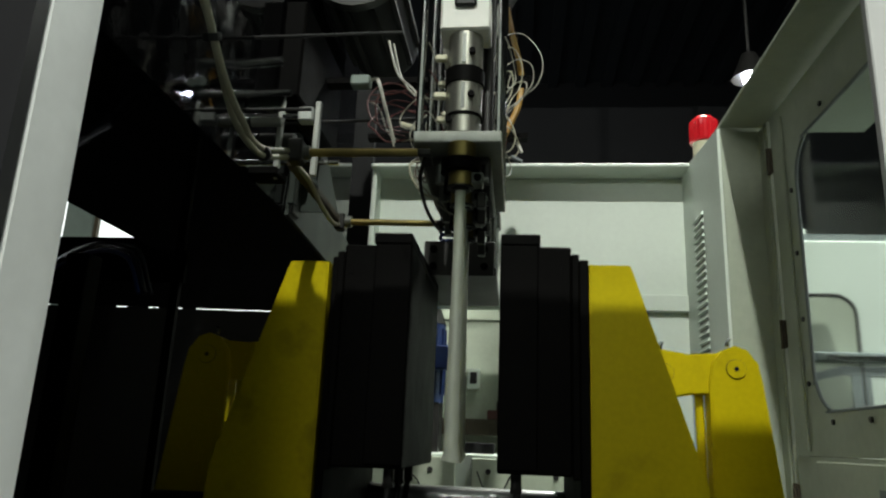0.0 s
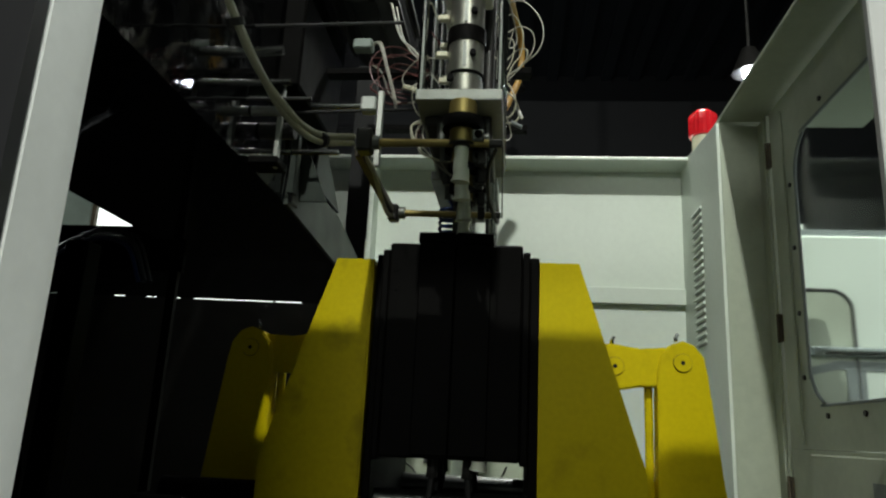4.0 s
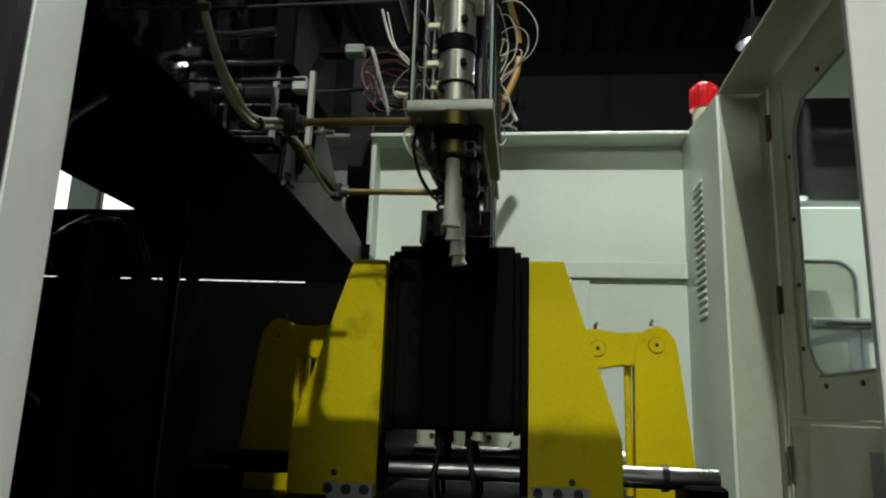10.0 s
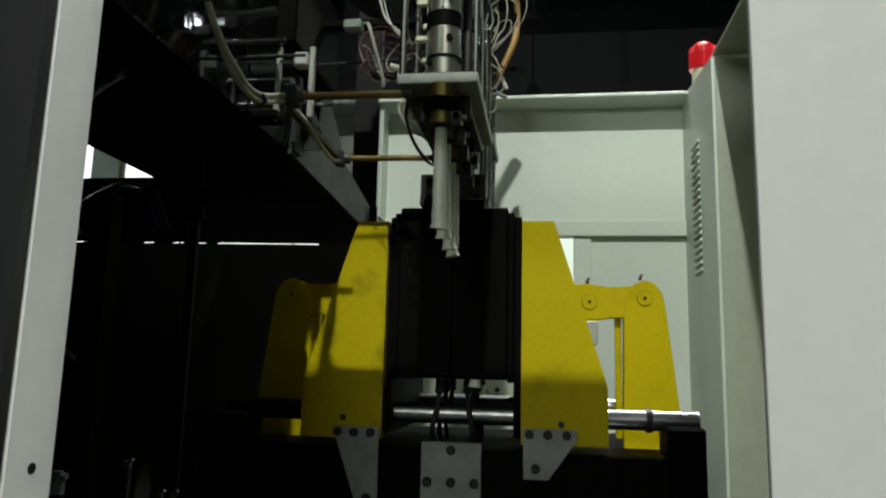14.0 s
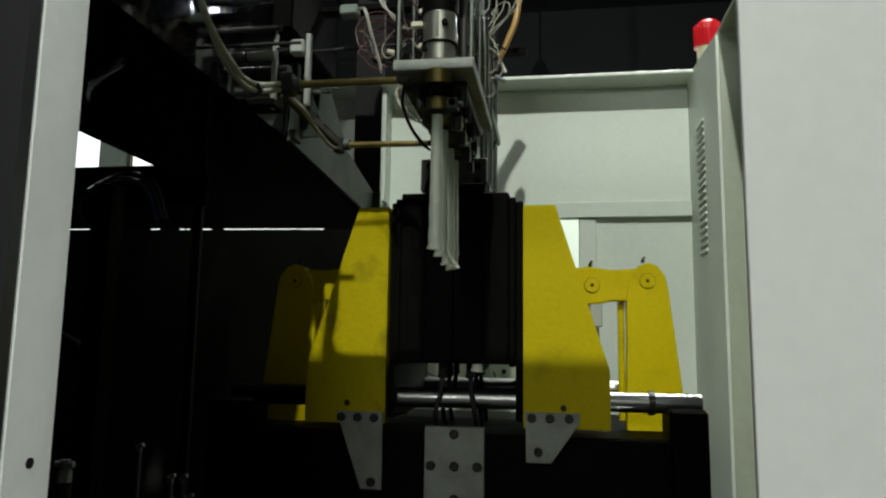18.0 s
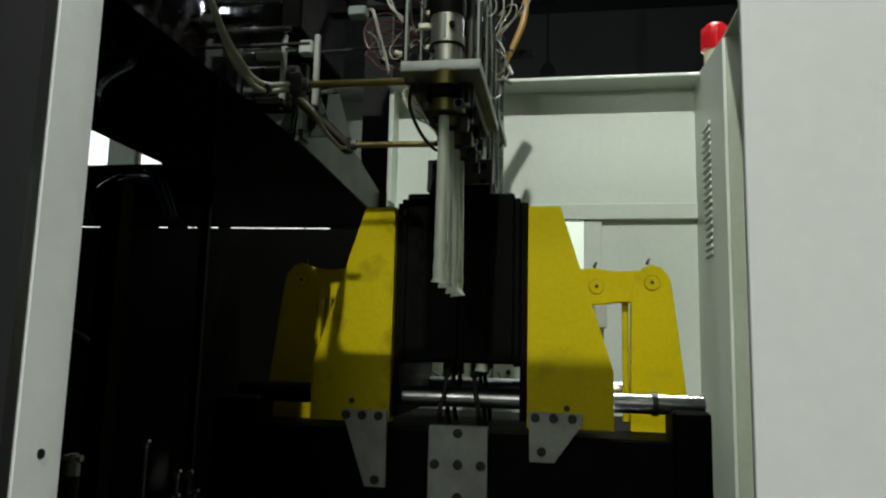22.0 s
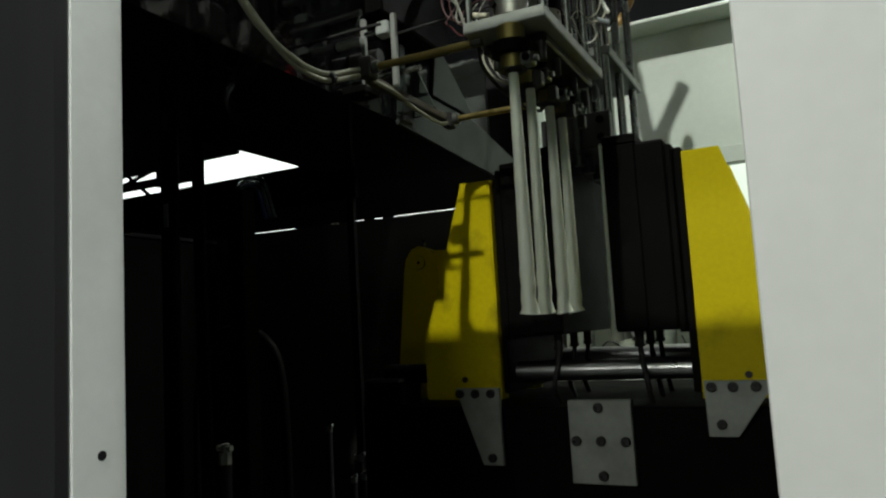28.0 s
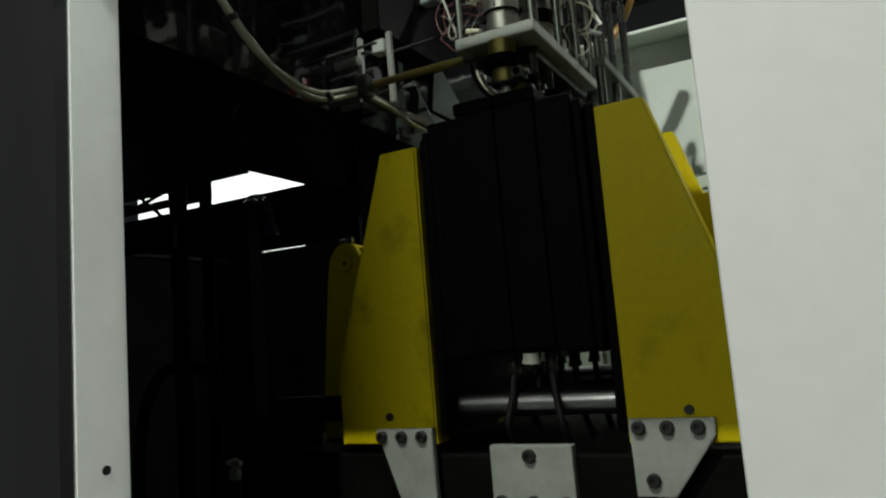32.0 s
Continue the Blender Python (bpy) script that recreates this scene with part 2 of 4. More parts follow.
def prism(bm, pts, y0, y1, axis="y", bevel=0.0):
    """A flat outline in (x, z), pushed from y0 to y1; or in (y, z) along x."""
    put = (lambda p, d: (p[0], d, p[1])) if axis == "y" else (lambda p, d: (d, p[0], p[1]))
    lo = [bm.verts.new(put(p, y0)) for p in pts]
    hi = [bm.verts.new(put(p, y1)) for p in pts]
    fs = [bm.faces.new(lo), bm.faces.new(hi[::-1])]
    for i in range(len(pts)):
        j = (i + 1) % len(pts)
        fs.append(bm.faces.new((lo[j], lo[i], hi[i], hi[j])))
    bmesh.ops.recalc_face_normals(bm, faces=fs)
    if bevel:
        es = [e for e in {e for f in fs[:2] for e in f.edges}]
        bmesh.ops.bevel(bm, geom=es, offset=bevel, segments=2, affect="EDGES")
    return bm


def smooth_path(pts, per=6):
    pts = [Vector(p) for p in pts]
    ext = [2 * pts[0] - pts[1], *pts, 2 * pts[-1] - pts[-2]]
    out = []
    for i in range(1, len(ext) - 2):
        p0, p1, p2, p3 = ext[i - 1:i + 3]
        for k in range(per):
            t = k / per
            out.append(0.5 * (2 * p1 + (p2 - p0) * t + (2 * p0 - 5 * p1 + 4 * p2 - p3) * t * t + (3 * p1 - p0 - 3 * p2 + p3) * t ** 3))
    return out + [pts[-1]]


def hose(bm, pts, r, seg=8, per=6, radii=None):
    path = smooth_path(pts, per)
    n = len(path)
    rings, up = [], Vector((0.13, 0.31, 0.94))
    for i, p in enumerate(path):
        d = (path[min(i + 1, n - 1)] - path[max(i - 1, 0)]).normalized()
        s = d.cross(up)
        if s.length < 1e-4:
            s = d.cross(Vector((1, 0, 0)))
        s.normalize()
        up = s.cross(d)
        rr = r if radii is None else radii(i / (n - 1))
        rings.append([bm.verts.new(p + (s * math.cos(a) + up * math.sin(a)) * rr) for a in (2 * math.pi * k / seg for k in range(seg))])
    for a, b in zip(rings, rings[1:]):
        for k in range(seg):
            bm.faces.new((a[k], a[(k + 1) % seg], b[(k + 1) % seg], b[k]))
    bm.faces.new(rings[0][::-1])
    bm.faces.new(rings[-1])
    return bm


def to_mesh(name, bm, mat, smooth=False):
    bmesh.ops.recalc_face_normals(bm, faces=bm.faces[:])
    me = bpy.data.meshes.new(name)
    bm.to_mesh(me)
    bm.free()
    me.materials.append(mat)
    if smooth:
        for p in me.polygons:
            p.use_smooth = True
        me.set_sharp_from_angle(angle=radians(40))
    return me


def part(name, bm, mat, parent=None, label="", smooth=False):
    ob = new(name, to_mesh(name, bm, mat, smooth))
    if parent is not None:
        ob.parent = parent
    if label:
        ob["label"] = label
    return ob


def N():
    return bmesh.new()


def structure(name, bm, mat, label, smooth=False):
    return tagged(part(name, bm, mat, None, "", smooth), label, name.split("_")[0], kind="structure")


def thing(name, label, category, group="", at=(0, 0, 0)):
    ob = new(name)
    ob.empty_display_size = 0.05
    ob.location = at
    return tagged(ob, label, category, group)


def bolt(parent, x, y, z, r=0.009, name="bolt"):
    bm = N()
    rings = [(0.0, r), (0.75, r), (0.9, r * 0.86), (0.9, r * 0.5), (0.35, r * 0.45)]
    loops = [[bm.verts.new((x + q * math.cos(math.pi * k / 6), y - r * d, z + q * math.sin(math.pi * k / 6))) for k in range(12)] for d, q in rings]
    for a, b in zip(loops, loops[1:]):
        for k in range(12):
            bm.faces.new((a[k], a[(k + 1) % 12], b[(k + 1) % 12], b[k]))
    bm.faces.new(loops[-1])
    bm.faces.new(loops[0][::-1])
    return part(name, bm, BOLTBLACK, parent)


# ---------------------------------------------------------------- hall round the machine
structure("floor", box(N(), -8, 8, -7, 10, -0.1, 0), CONCRETE, "grey concrete hall floor, worn and stained")
bm = N()
box(bm, -8, 8, -7, 10, 6.6, 6.7)
for k in range(40):
    box(bm, -8 + k * 0.4, -7.85 + k * 0.4, -7, 10, 6.52, 6.6)
for k in range(5):
    box(bm, -8, 8, -5 + 3 * k, -4.85 + 3 * k, 6.15, 6.52)
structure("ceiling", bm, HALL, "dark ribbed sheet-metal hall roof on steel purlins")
structure("wall_north", box(N(), -8, 8, 10, 10.1, 0, 6.6), HALLDARK, "far wall of the factory hall, its dim light put into the colour")
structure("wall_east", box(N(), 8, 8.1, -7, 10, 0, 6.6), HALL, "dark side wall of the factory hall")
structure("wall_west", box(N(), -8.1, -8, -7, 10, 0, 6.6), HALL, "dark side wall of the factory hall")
structure("wall_south", box(N(), -8, 8, -7.1, -7, 0, 6.6), HALLW, "pale grey wall of the factory hall")
OFF = (-0.06, 8.0, 5.36)
off = thing("hall_lamp", "round high-bay hall lamp hanging from the roof, switched off", "lamp", "hall lamps", OFF)
part("shade", rod(N(), (0, 0, 0), (0, 0, 0.16), 0.12, 24, 0.05), DARKSTEEL, off, smooth=True)
part("stem", rod(N(), (0, 0, 0.16), (0, 0, 6.6 - OFF[2]), 0.012, 8), DARKSTEEL, off)

lampg = "hall lamps"
for nm, at in (("hall_lamp", (1.550, 4.61, 3.742)), ("hall_lamp", (LAMP[0], LAMP[1], LAMP[2] + 0.05))):
    lamp = thing(nm, "round high-bay hall lamp hanging from the roof, switched on", "lamp", lampg, at)
    bm = N()
    rod(bm, (0, 0, 0.02), (0, 0, 0.20), 0.12, 24, 0.05)
    part("shade", bm, DARKSTEEL, lamp)
    part("stem", rod(N(), (0, 0, 0.20), (0, 0, 6.6 - at[2]), 0.012, 8), DARKSTEEL, lamp)
    if at[1] > 0:
        part("bulb", rod(N(), (0, 0, -0.045), (0, 0, 0.02), 0.038, 24, 0.046), BULB, lamp)

def fill_housing(eye, target, sx, sy):
    """An added, unseen housing behind one of the fill lights, hung from the roof."""
    strip = thing("fill_housing", "unseen housing added behind a fill light", "lamp", "strip lamps of the hall")
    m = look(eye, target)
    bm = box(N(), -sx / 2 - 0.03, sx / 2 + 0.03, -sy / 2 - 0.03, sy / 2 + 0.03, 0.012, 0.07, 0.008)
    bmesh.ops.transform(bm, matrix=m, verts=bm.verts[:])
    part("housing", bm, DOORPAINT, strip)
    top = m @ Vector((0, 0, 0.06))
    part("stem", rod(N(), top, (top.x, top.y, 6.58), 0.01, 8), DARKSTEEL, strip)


# Housings added behind three of the fill lights, all out of view.
fill_housing((3.2, 0.05, 2.05), (-0.375, 0.5, 1.4), 0.4, 0.5)
fill_housing((-0.9, -6.2, 3.4), (0, 1.0, 1.4), 2.0, 0.5)
fill_housing((0.60, 2.54, 3.7), (0.60, 2.95, 1.2), 0.7, 0.15)

# ---------------------------------------------------------------- enclosure of the machine
FY, BY, SX, DX, JY = 0.4755, 2.39, 0.552, 0.668, 1.95
LY = 2.272  # front edge of the hood over the back sheet
# right-hand front panel and the white jamb of the opening
structure("front_panel", box(N(), 0.241, 2.6, FY - 0.003, FY + 0.005, 0.0, 2.246, 0.001), PANELWHITE, "plain white enamelled sliding front panel")
# Unseen sheet, added to stop light bouncing off the panel's inside.
structure("front_lining", box(N(), 0.255, 2.6, FY + 0.0055, FY + 0.009, 0.0, 2.246), BLACKMATT, "unseen black sheet added inside the front panel to cut bounced light")
bm = N()
box(bm, -0.50, -0.375, 0.474, 0.538, 0.0, 2.43, 0.002)
jamb = structure("front_jamb", bm, JAMBWHITE, "white painted upright of the machine's front opening")
bm = N()
rod(bm, (-0.3749, 0.508, 1.1785), (-0.3741, 0.508, 1.1785), 0.005, 16)
part("hole", bm, BLACKMATT, jamb)
structure("front_window_panel", box(N(), -2.6, -0.376, 0.458, 0.472, 0.0, 2.61), DARKWINDOW, "dark tinted sliding window panel of the enclosure")

structure("front_header", box(N(), -0.3745, 0.2405, FY, 0.538, 1.735, 2.18, 0.002), WHITE, "white painted header over the front opening")
# Sheet out of view, added to block the lamp from the left side.
structure("roof_left", box(N(), -2.58, -0.836, 0.48, 2.36, 2.60, 2.62), BLACKMATT, "unseen black sheet added to keep lamp light off the left side")
# back wall: upper sheet, side flanges, rail, post and lower panel
wall = structure("wall_back", box(N(), -0.4895, SX, BY, BY + 0.03, 1.79, 2.1975), WHITE, "white enamelled back wall under a folded hood edge")
part("hood_edge", box(N(), -0.507, SX - 0.001, LY, BY + 0.03, 2.198, 2.210, 0.002), WHITE, wall, "folded hood edge along the top")
part("side_return", box(N(), -0.507, -0.490, LY + 0.03, BY + 0.03, 1.79, 2.1975, 0.002), WHITE, wall)
part("rail", box(N(), -0.527, SX - 0.001, BY - 0.022, BY + 0.03, 1.735, 1.789, 0.002), WHITE, wall)
part("post", box(N(), 0.178, 0.236, BY - 0.010, BY + 0.03, 0.0, 1.734, 0.002), WHITE, wall)
part("lower_sheet", box(N(), 0.237, SX, BY + 0.002, BY + 0.03, 0.0, 1.734), WHITE, wall)

# right-hand side wall with its louvres
bm = N()
prism(bm, [(JY, 0), (BY + 0.03, 0), (BY + 0.03, 2.228), (JY, 2.184)], SX, SX + 0.008, "x")
side = structure("wall_side", bm, WHITE, "white side wall of the enclosure with a column of louvres")
for k in range(19):
    z = 1.585 + k * 0.0225
    bm = N()
    prism(bm, [(SX - 0.0005, z), (SX - 0.008, z + 0.002), (SX - 0.0055, z + 0.008), (SX - 0.0005, z + 0.014)], 2.137, 2.243, "y")
    part("louvre", bm, WHITE, side)
    # Grey strip paints in the shade under each louvre.
    part("slot", box(N(), SX - 0.0015, SX - 0.0003, 2.141, 2.239, z - 0.006, z - 0.0003), SLOT, side)
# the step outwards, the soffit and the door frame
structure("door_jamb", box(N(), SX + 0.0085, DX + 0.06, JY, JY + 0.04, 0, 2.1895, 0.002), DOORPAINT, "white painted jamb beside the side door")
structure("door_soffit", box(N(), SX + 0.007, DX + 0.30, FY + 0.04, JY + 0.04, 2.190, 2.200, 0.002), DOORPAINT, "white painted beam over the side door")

# side door, seen from inside
door = structure("door_1", N(), DOORPAINT, "white side door with a large round-cornered window")
WY0, WY1, WZ0, WZ1, WR = 0.92, 1.728, 1.393, 2.040, 0.10


def round_rect(a0, a1, b0, b1, r, n=6):
    pts = []
    for ca, cb, s in ((a1 - r, b1 - r, 0), (a0 + r, b1 - r, 90), (a0 + r, b0 + r, 180), (a1 - r, b0 + r, 270)):
        pts += [(ca + r * math.cos(radians(s + 90 * k / n)), cb + r * math.sin(radians(s + 90 * k / n))) for k in range(n + 1)]
    return pts


def sheet_with_hole(x0, x1, y0, y1, z0, z1, hole):
    """A sheet across x with a round-cornered hole, as a strip between the outline and the hole."""
    bm = N()
    cy, cz = sum(p[0] for p in hole) / len(hole), sum(p[1] for p in hole) / len(hole)
    out = []
    for a, b in hole:
        da, db = a - cy, b - cz
        t = min([((y1 - cy) / da) if da > 0 else ((y0 - cy) / da) if da < 0 else 9e9, ((z1 - cz) / db) if db > 0 else ((z0 - cz) / db) if db < 0 else 9e9])
        out.append((cy + da * t, cz + db * t))
    corners = [(y1, z1), (y0, z1), (y0, z0), (y1, z0)]
    n = len(hole)
    for x, flip in ((x0, 0), (x1, 1)):
        hv = [bm.verts.new((x, *p)) for p in hole]
        ov = [bm.verts.new((x, *p)) for p in out]
        for i in range(n):
            j = (i + 1) % n
            f = [hv[i], hv[j], ov[j]]
            (a, b), (c, d) = out[i], out[j]
            if abs(a - c) > 1e-6 and abs(b - d) > 1e-6:
                q = min(corners, key=lambda q: (q[0] - (a + c) / 2) ** 2 + (q[1] - (b + d) / 2) ** 2)
                f.append(bm.verts.new((x, *q)))
            f.append(ov[i])
            bm.faces.new(f)
        if flip:
            for i in range(n):
                j = (i + 1) % n
                bm.faces.new((prev[i], prev[j], hv[j], hv[i]))
        prev = hv
    return bm


hole = round_rect(WY0, WY1, WZ0, WZ1, WR)
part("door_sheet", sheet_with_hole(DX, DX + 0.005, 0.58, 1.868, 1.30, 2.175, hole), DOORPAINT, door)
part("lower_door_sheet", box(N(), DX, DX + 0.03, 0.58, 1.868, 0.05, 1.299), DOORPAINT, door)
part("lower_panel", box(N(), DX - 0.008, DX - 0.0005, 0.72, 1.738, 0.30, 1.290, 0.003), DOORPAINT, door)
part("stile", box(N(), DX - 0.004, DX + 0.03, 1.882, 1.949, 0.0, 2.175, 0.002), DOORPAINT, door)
pane = part("window_pane", box(N(), DX + 0.006, DX + 0.010, WY0 - 0.02, WY1 + 0.02, WZ0 - 0.02, WZ1 + 0.02), GLASS, door, "scratched clear plastic pane")
pane.visible_shadow = False
pts = [(DX + 0.002, *p) for p in hole]
part("window_seal", hose(N(), pts + pts[:1], 0.004, 6, 2), TAPE, door, "thin grey rubber seal", smooth=True)
for y, z in [(1.752, z) for z in (1.46, 1.61, 1.77, 1.93)] + [(y, 1.371) for y in (1.05, 1.26, 1.47, 1.64)] + [(y, 2.064) for y in (1.07, 1.31, 1.55)] + [(y, 1.262) for y in (1.02, 1.31, 1.575, 1.715)]:
    part("screw", rod(N(), (DX - 0.0005, y, z), (DX - 0.005, y, z), 0.006, 10), DARKSTEEL, door)
for z in (1.20, 1.592, 2.055):
    bm = N()
    rod(bm, (DX - 0.008, 1.875, z - 0.036), (DX - 0.008, 1.875, z + 0.036), 0.005, 10)
    box(bm, DX - 0.006, DX - 0.0008, 1.864, 1.887, z - 0.034, z + 0.034)
    hinge = part("hinge", bm, RUST, door, "rust-stained door hinge")
    for dz in (-0.022, 0.022):
        part("screw", rod(N(), (DX - 0.006, 1.868, z + dz), (DX - 0.0075, 1.868, z + dz), 0.003, 8), DARKSTEEL, hinge)
part("edge_bead", rod(N(), (DX - 0.005, 1.898, 0.05), (DX - 0.005, 1.898, 2.165), 0.004, 8), DOORPAINT, door, smooth=True)
part("edge_bead", rod(N(), (DX - 0.004, 1.780, 1.31), (DX - 0.004, 1.780, 2.14), 0.003, 8), DOORPAINT, door, smooth=True)
part("lock_plate", box(N(), DX - 0.010, DX - 0.0085, 1.26, 1.295, 0.98, 1.04, 0.001), DARKSTEEL, door)
part("tape", box(N(), DX - 0.011, DX - 0.0085, 1.385, 1.45, 0.95, 1.245), TAPE, door, "strip of grey tape")

# warning beacon on the side wall
beacon = thing("warning_beacon", "red ribbed warning beacon on a cream base", "beacon", at=(0.600, 2.262, 2.224))
bm = N()
rod(bm, (0, 0, -0.02), (0, 0, 0.05), 0.037, 24)
part("base", bm, CREAM, beacon, smooth=True)
bm = N()
ringz = [(0.050, 0.042), (0.052, 0.045), (0.105, 0.044), (0.128, 0.041), (0.140, 0.030), (0.144, 0.0)]
for (z0, r0), (z1, r1) in zip(ringz, ringz[1:]):
    rod(bm, (0, 0, z0), (0, 0, z1), r0, 32, max(r1, 0.001))
lens = part("lens", bm, RED, beacon, "glossy red ribbed lens")
for k in range(24):
    a = 2 * math.pi * k / 24
    part("rib", rod(N(), (0.0440 * math.cos(a), 0.0440 * math.sin(a), 0.056), (0.0425 * math.cos(a), 0.0425 * math.sin(a), 0.126), 0.0026, 6), RED, lens)

# neighbouring white machine seen through the door window
nm = thing("neighbour_machine", "white cabinet of a neighbouring machine with a round-cornered hatch", "machine", at=(0, 2.6, 0))
part("body", box(N(), 0.80, 2.4, 0.0, 1.0, 0, 2.047, 0.006), WHITE, nm)
part("top_band", box(N(), 0.80, 2.4, 0.02, 0.9, 2.0475, 2.075), TAPE, nm)
part("hatch", prism(N(), round_rect(0.82, 1.165, 1.30, 1.845, 0.07), -0.004, -0.0005), DOORPAINT, nm)
pts = [(p[0], -0.005, p[1]) for p in round_rect(0.82, 1.165, 1.30, 1.845, 0.07)]
part("seal", hose(N(), pts + pts[:1], 0.007, 6, 2), DARKSTEEL, nm, smooth=True)
part("grab_rail", rod(N(), (1.04, -0.05, 1.622), (1.7, -0.05, 1.622), 0.010, 12), CHROME, nm)
part("rail_shroud", box(N(), 1.01, 1.7, -0.035, -0.006, 1.61, 1.645, 0.006), TAPE, nm)
part("tape", prism(N(), [(1.0, 1.545), (1.0, 1.572), (1.10, 1.60), (1.7, 1.60), (1.7, 1.57), (1.10, 1.57)], -0.010, -0.006), TAPE, nm, "strip of grey tape")
part("tape", box(N(), 1.125, 1.188, -0.010, -0.006, 1.462, 1.569), TAPE, nm, "strip of grey tape")

# dark left-hand back of the enclosure, with a slit of light and a window to the hall
def slit_z(x):
    """Height of the narrow gap between the two left back panels, drooping to the right to fit the camera's view."""
    return 1.709 - 0.0095 * (x + 0.75)


XL, XR = -3.4, -0.528
structure("wall_back_left", prism(N(), [(XL, 0), (XR, 0), (XR, slit_z(XR) - 0.0017), (XL, slit_z(XL) - 0.0017)], BY, BY + 0.003), DARKPANEL, "back panel of the enclosure's unlit side, shade put into its charcoal colour")
structure("wall_back_left_upper", prism(N(), [(XL, slit_z(XL) + 0.0017), (XR, slit_z(XR) + 0.0017), (XR, 1.945), (XL, 1.945)], BY, BY + 0.003), BLACKMATT, "black upper back panel of the enclosure")
# Tabs placed to fit the broken line of light in the camera's view.
for x0, x1 in ((-3.3, -1.83), (-1.597, -1.415), (-1.376, -1.296), (-1.275, -1.270), (-1.257, -1.208), (-1.17, -1.12), (-0.940, -0.937), (-0.835, -0.828), (-0.735, -0.529)):
    z0, z1 = slit_z(x0), slit_z(x1)
    structure("slit_tab", prism(N(), [(x0, z0 - 0.0016), (x1, z1 - 0.0016), (x1, z1 + 0.0016), (x0, z0 + 0.0016)], BY + 0.0005, BY + 0.0025), BLACKMATT, "black tab between the two back panels")
bm = N()
box(bm, -1.99, -0.84, 1.700, 1.715, 1.66, 1.776)
box(bm, -0.872, -0.850, 1.700, 1.715, 0.0, 1.66)
structure("cross_rail", bm, BLACKOX, "black cross rail on a post before the back panels")
structure("wall_left", box(N(), -2.62, -2.58, 0.48, BY - 0.001, 0, 1.95), DARKPANEL, "charcoal side wall of the enclosure")
structure("backdrop_daylight", prism(N(), [(-6.5, 1.4), (-1.0, 1.4), (-1.0, 2.3), (-3.2, 2.3), (-3.2, 5.0), (-6.5, 5.0)], 5.6, 5.62), DAYLIGHT, "bright daylit windows of the hall beyond")
structure("brown_pipe", box(N(), -3.519, -3.485, 5.42, 5.46, 0, 5.0), RUST, "brown upright pipe beside the pillar")
structure("green_pillar", box(N(), -3.765, -3.52, 5.4, 5.5, 0, 5.0), GREENGREY, "green-grey painted steel pillar")
# Sheets and bars stand in for dark clutter, placed to fit the camera's view.
structure("window_blind", box(N(), -2.399, -2.13, BY + 0.004, BY + 0.02, 2.002, 2.7), BLACKMATT, "black sheet standing in for dark clutter across the upper window")
structure("window_blind", box(N(), -3.4, -2.40, BY + 0.004, BY + 0.02, 2.078, 2.7), BLACKMATT, "black sheet standing in for dark clutter across the upper window")
structure("window_bar", box(N(), -3.4, -2.40, BY + 0.004, BY + 0.02, 2.008, 2.046), BLACKMATT, "black cross bar before the window")
for x0, z0, x1, z1 in ((-2.58, 2.09, -2.40, 1.95), (-2.68, 2.05, -2.52, 2.02), (-2.66, 2.015, -2.42, 2.07)):
    structure("window_bar", rod(N(), (x0, BY - 0.02, z0), (x1, BY - 0.02, z1), 0.009, 8), BLACKMATT, "black slanting bar before the window")
structure("window_lintel", box(N(), -2.129, -1.90, BY + 0.004, BY + 0.02, 2.086, 2.7), BLACKMATT, "black lintel sheet over the window")
structure("wall_back_top", box(N(), -1.2, -0.528, BY, BY + 0.03, 1.9455, 2.61), BLACKMATT, "black closing sheet beside the back wall")
# space behind the machine
structure("rear_sheet", box(N(), 0.031, 1.3, 3.30, 3.34, 0, 2.3), WHITE, "white sheet wall behind the machine")
# Left part of the rear sheet; its weaker light is put into the colour.
structure("rear_sheet_grey", box(N(), -1.0, 0.0, 3.30, 3.34, 0, 2.3), DOORPAINT, "sheet wall behind the machine, its dimmer light put into the colour")
structure("rear_post", box(N(), 0.0005, 0.0305, 2.98, 3.34, 0, 2.25), GREENGREY, "green-grey post between the rear sheets")

# ---------------------------------------------------------------- overhead beam
beam = thing("extruder_beam", "black gloss-painted overhead box beam carrying the extruder", "beam")
part("casing", box(N(), -0.835, -0.437, 0.56, 1.73, 1.702, 2.6), BLACKPAINT, beam)
part("side_plate", prism(N(), [(1.24, 1.694), (1.90, 1.658), (1.90, 1.735), (1.62, 1.785), (1.255, 1.785)], -0.435, -0.427, "x"), GALV, beam, "galvanised side plate")
part("end_cap", box(N(), -0.435, -0.405, 1.901, 1.906, 1.660, 1.735, 0.001), GALV, beam)
part("lug", box(N(), -0.4268, -0.420, 1.245, 1.285, 1.700, 1.735, 0.002), DARKSTEEL, beam)
part("web", prism(N(), [(1.40, 1.796), (1.62, 1.796), (1.43, 1.93)], -0.434, -0.428, "x"), GALV, beam)
over = thing("overhead_frame", "dark steel overhead frame above the die heads", "frame")
part("crossbar", box(N(), -0.43, 0.02, 1.30, 1.33, 1.995, 2.007), BLACKOX, over)
part("crossbar", box(N(), -0.43, 0.02, 1.86, 1.89, 2.12, 2.135), BLACKOX, over)
part("motor", rod(N(), (-0.34, 1.28, 2.245), (-0.34, 1.60, 2.245), 0.082, 28), BLACKMATT, over, "dark drive motor lying across the frame", smooth=True)
part("motor_flange", rod(N(), (-0.34, 1.255, 2.245), (-0.34, 1.2795, 2.245), 0.100, 28), DARKSTEEL, over, smooth=True)
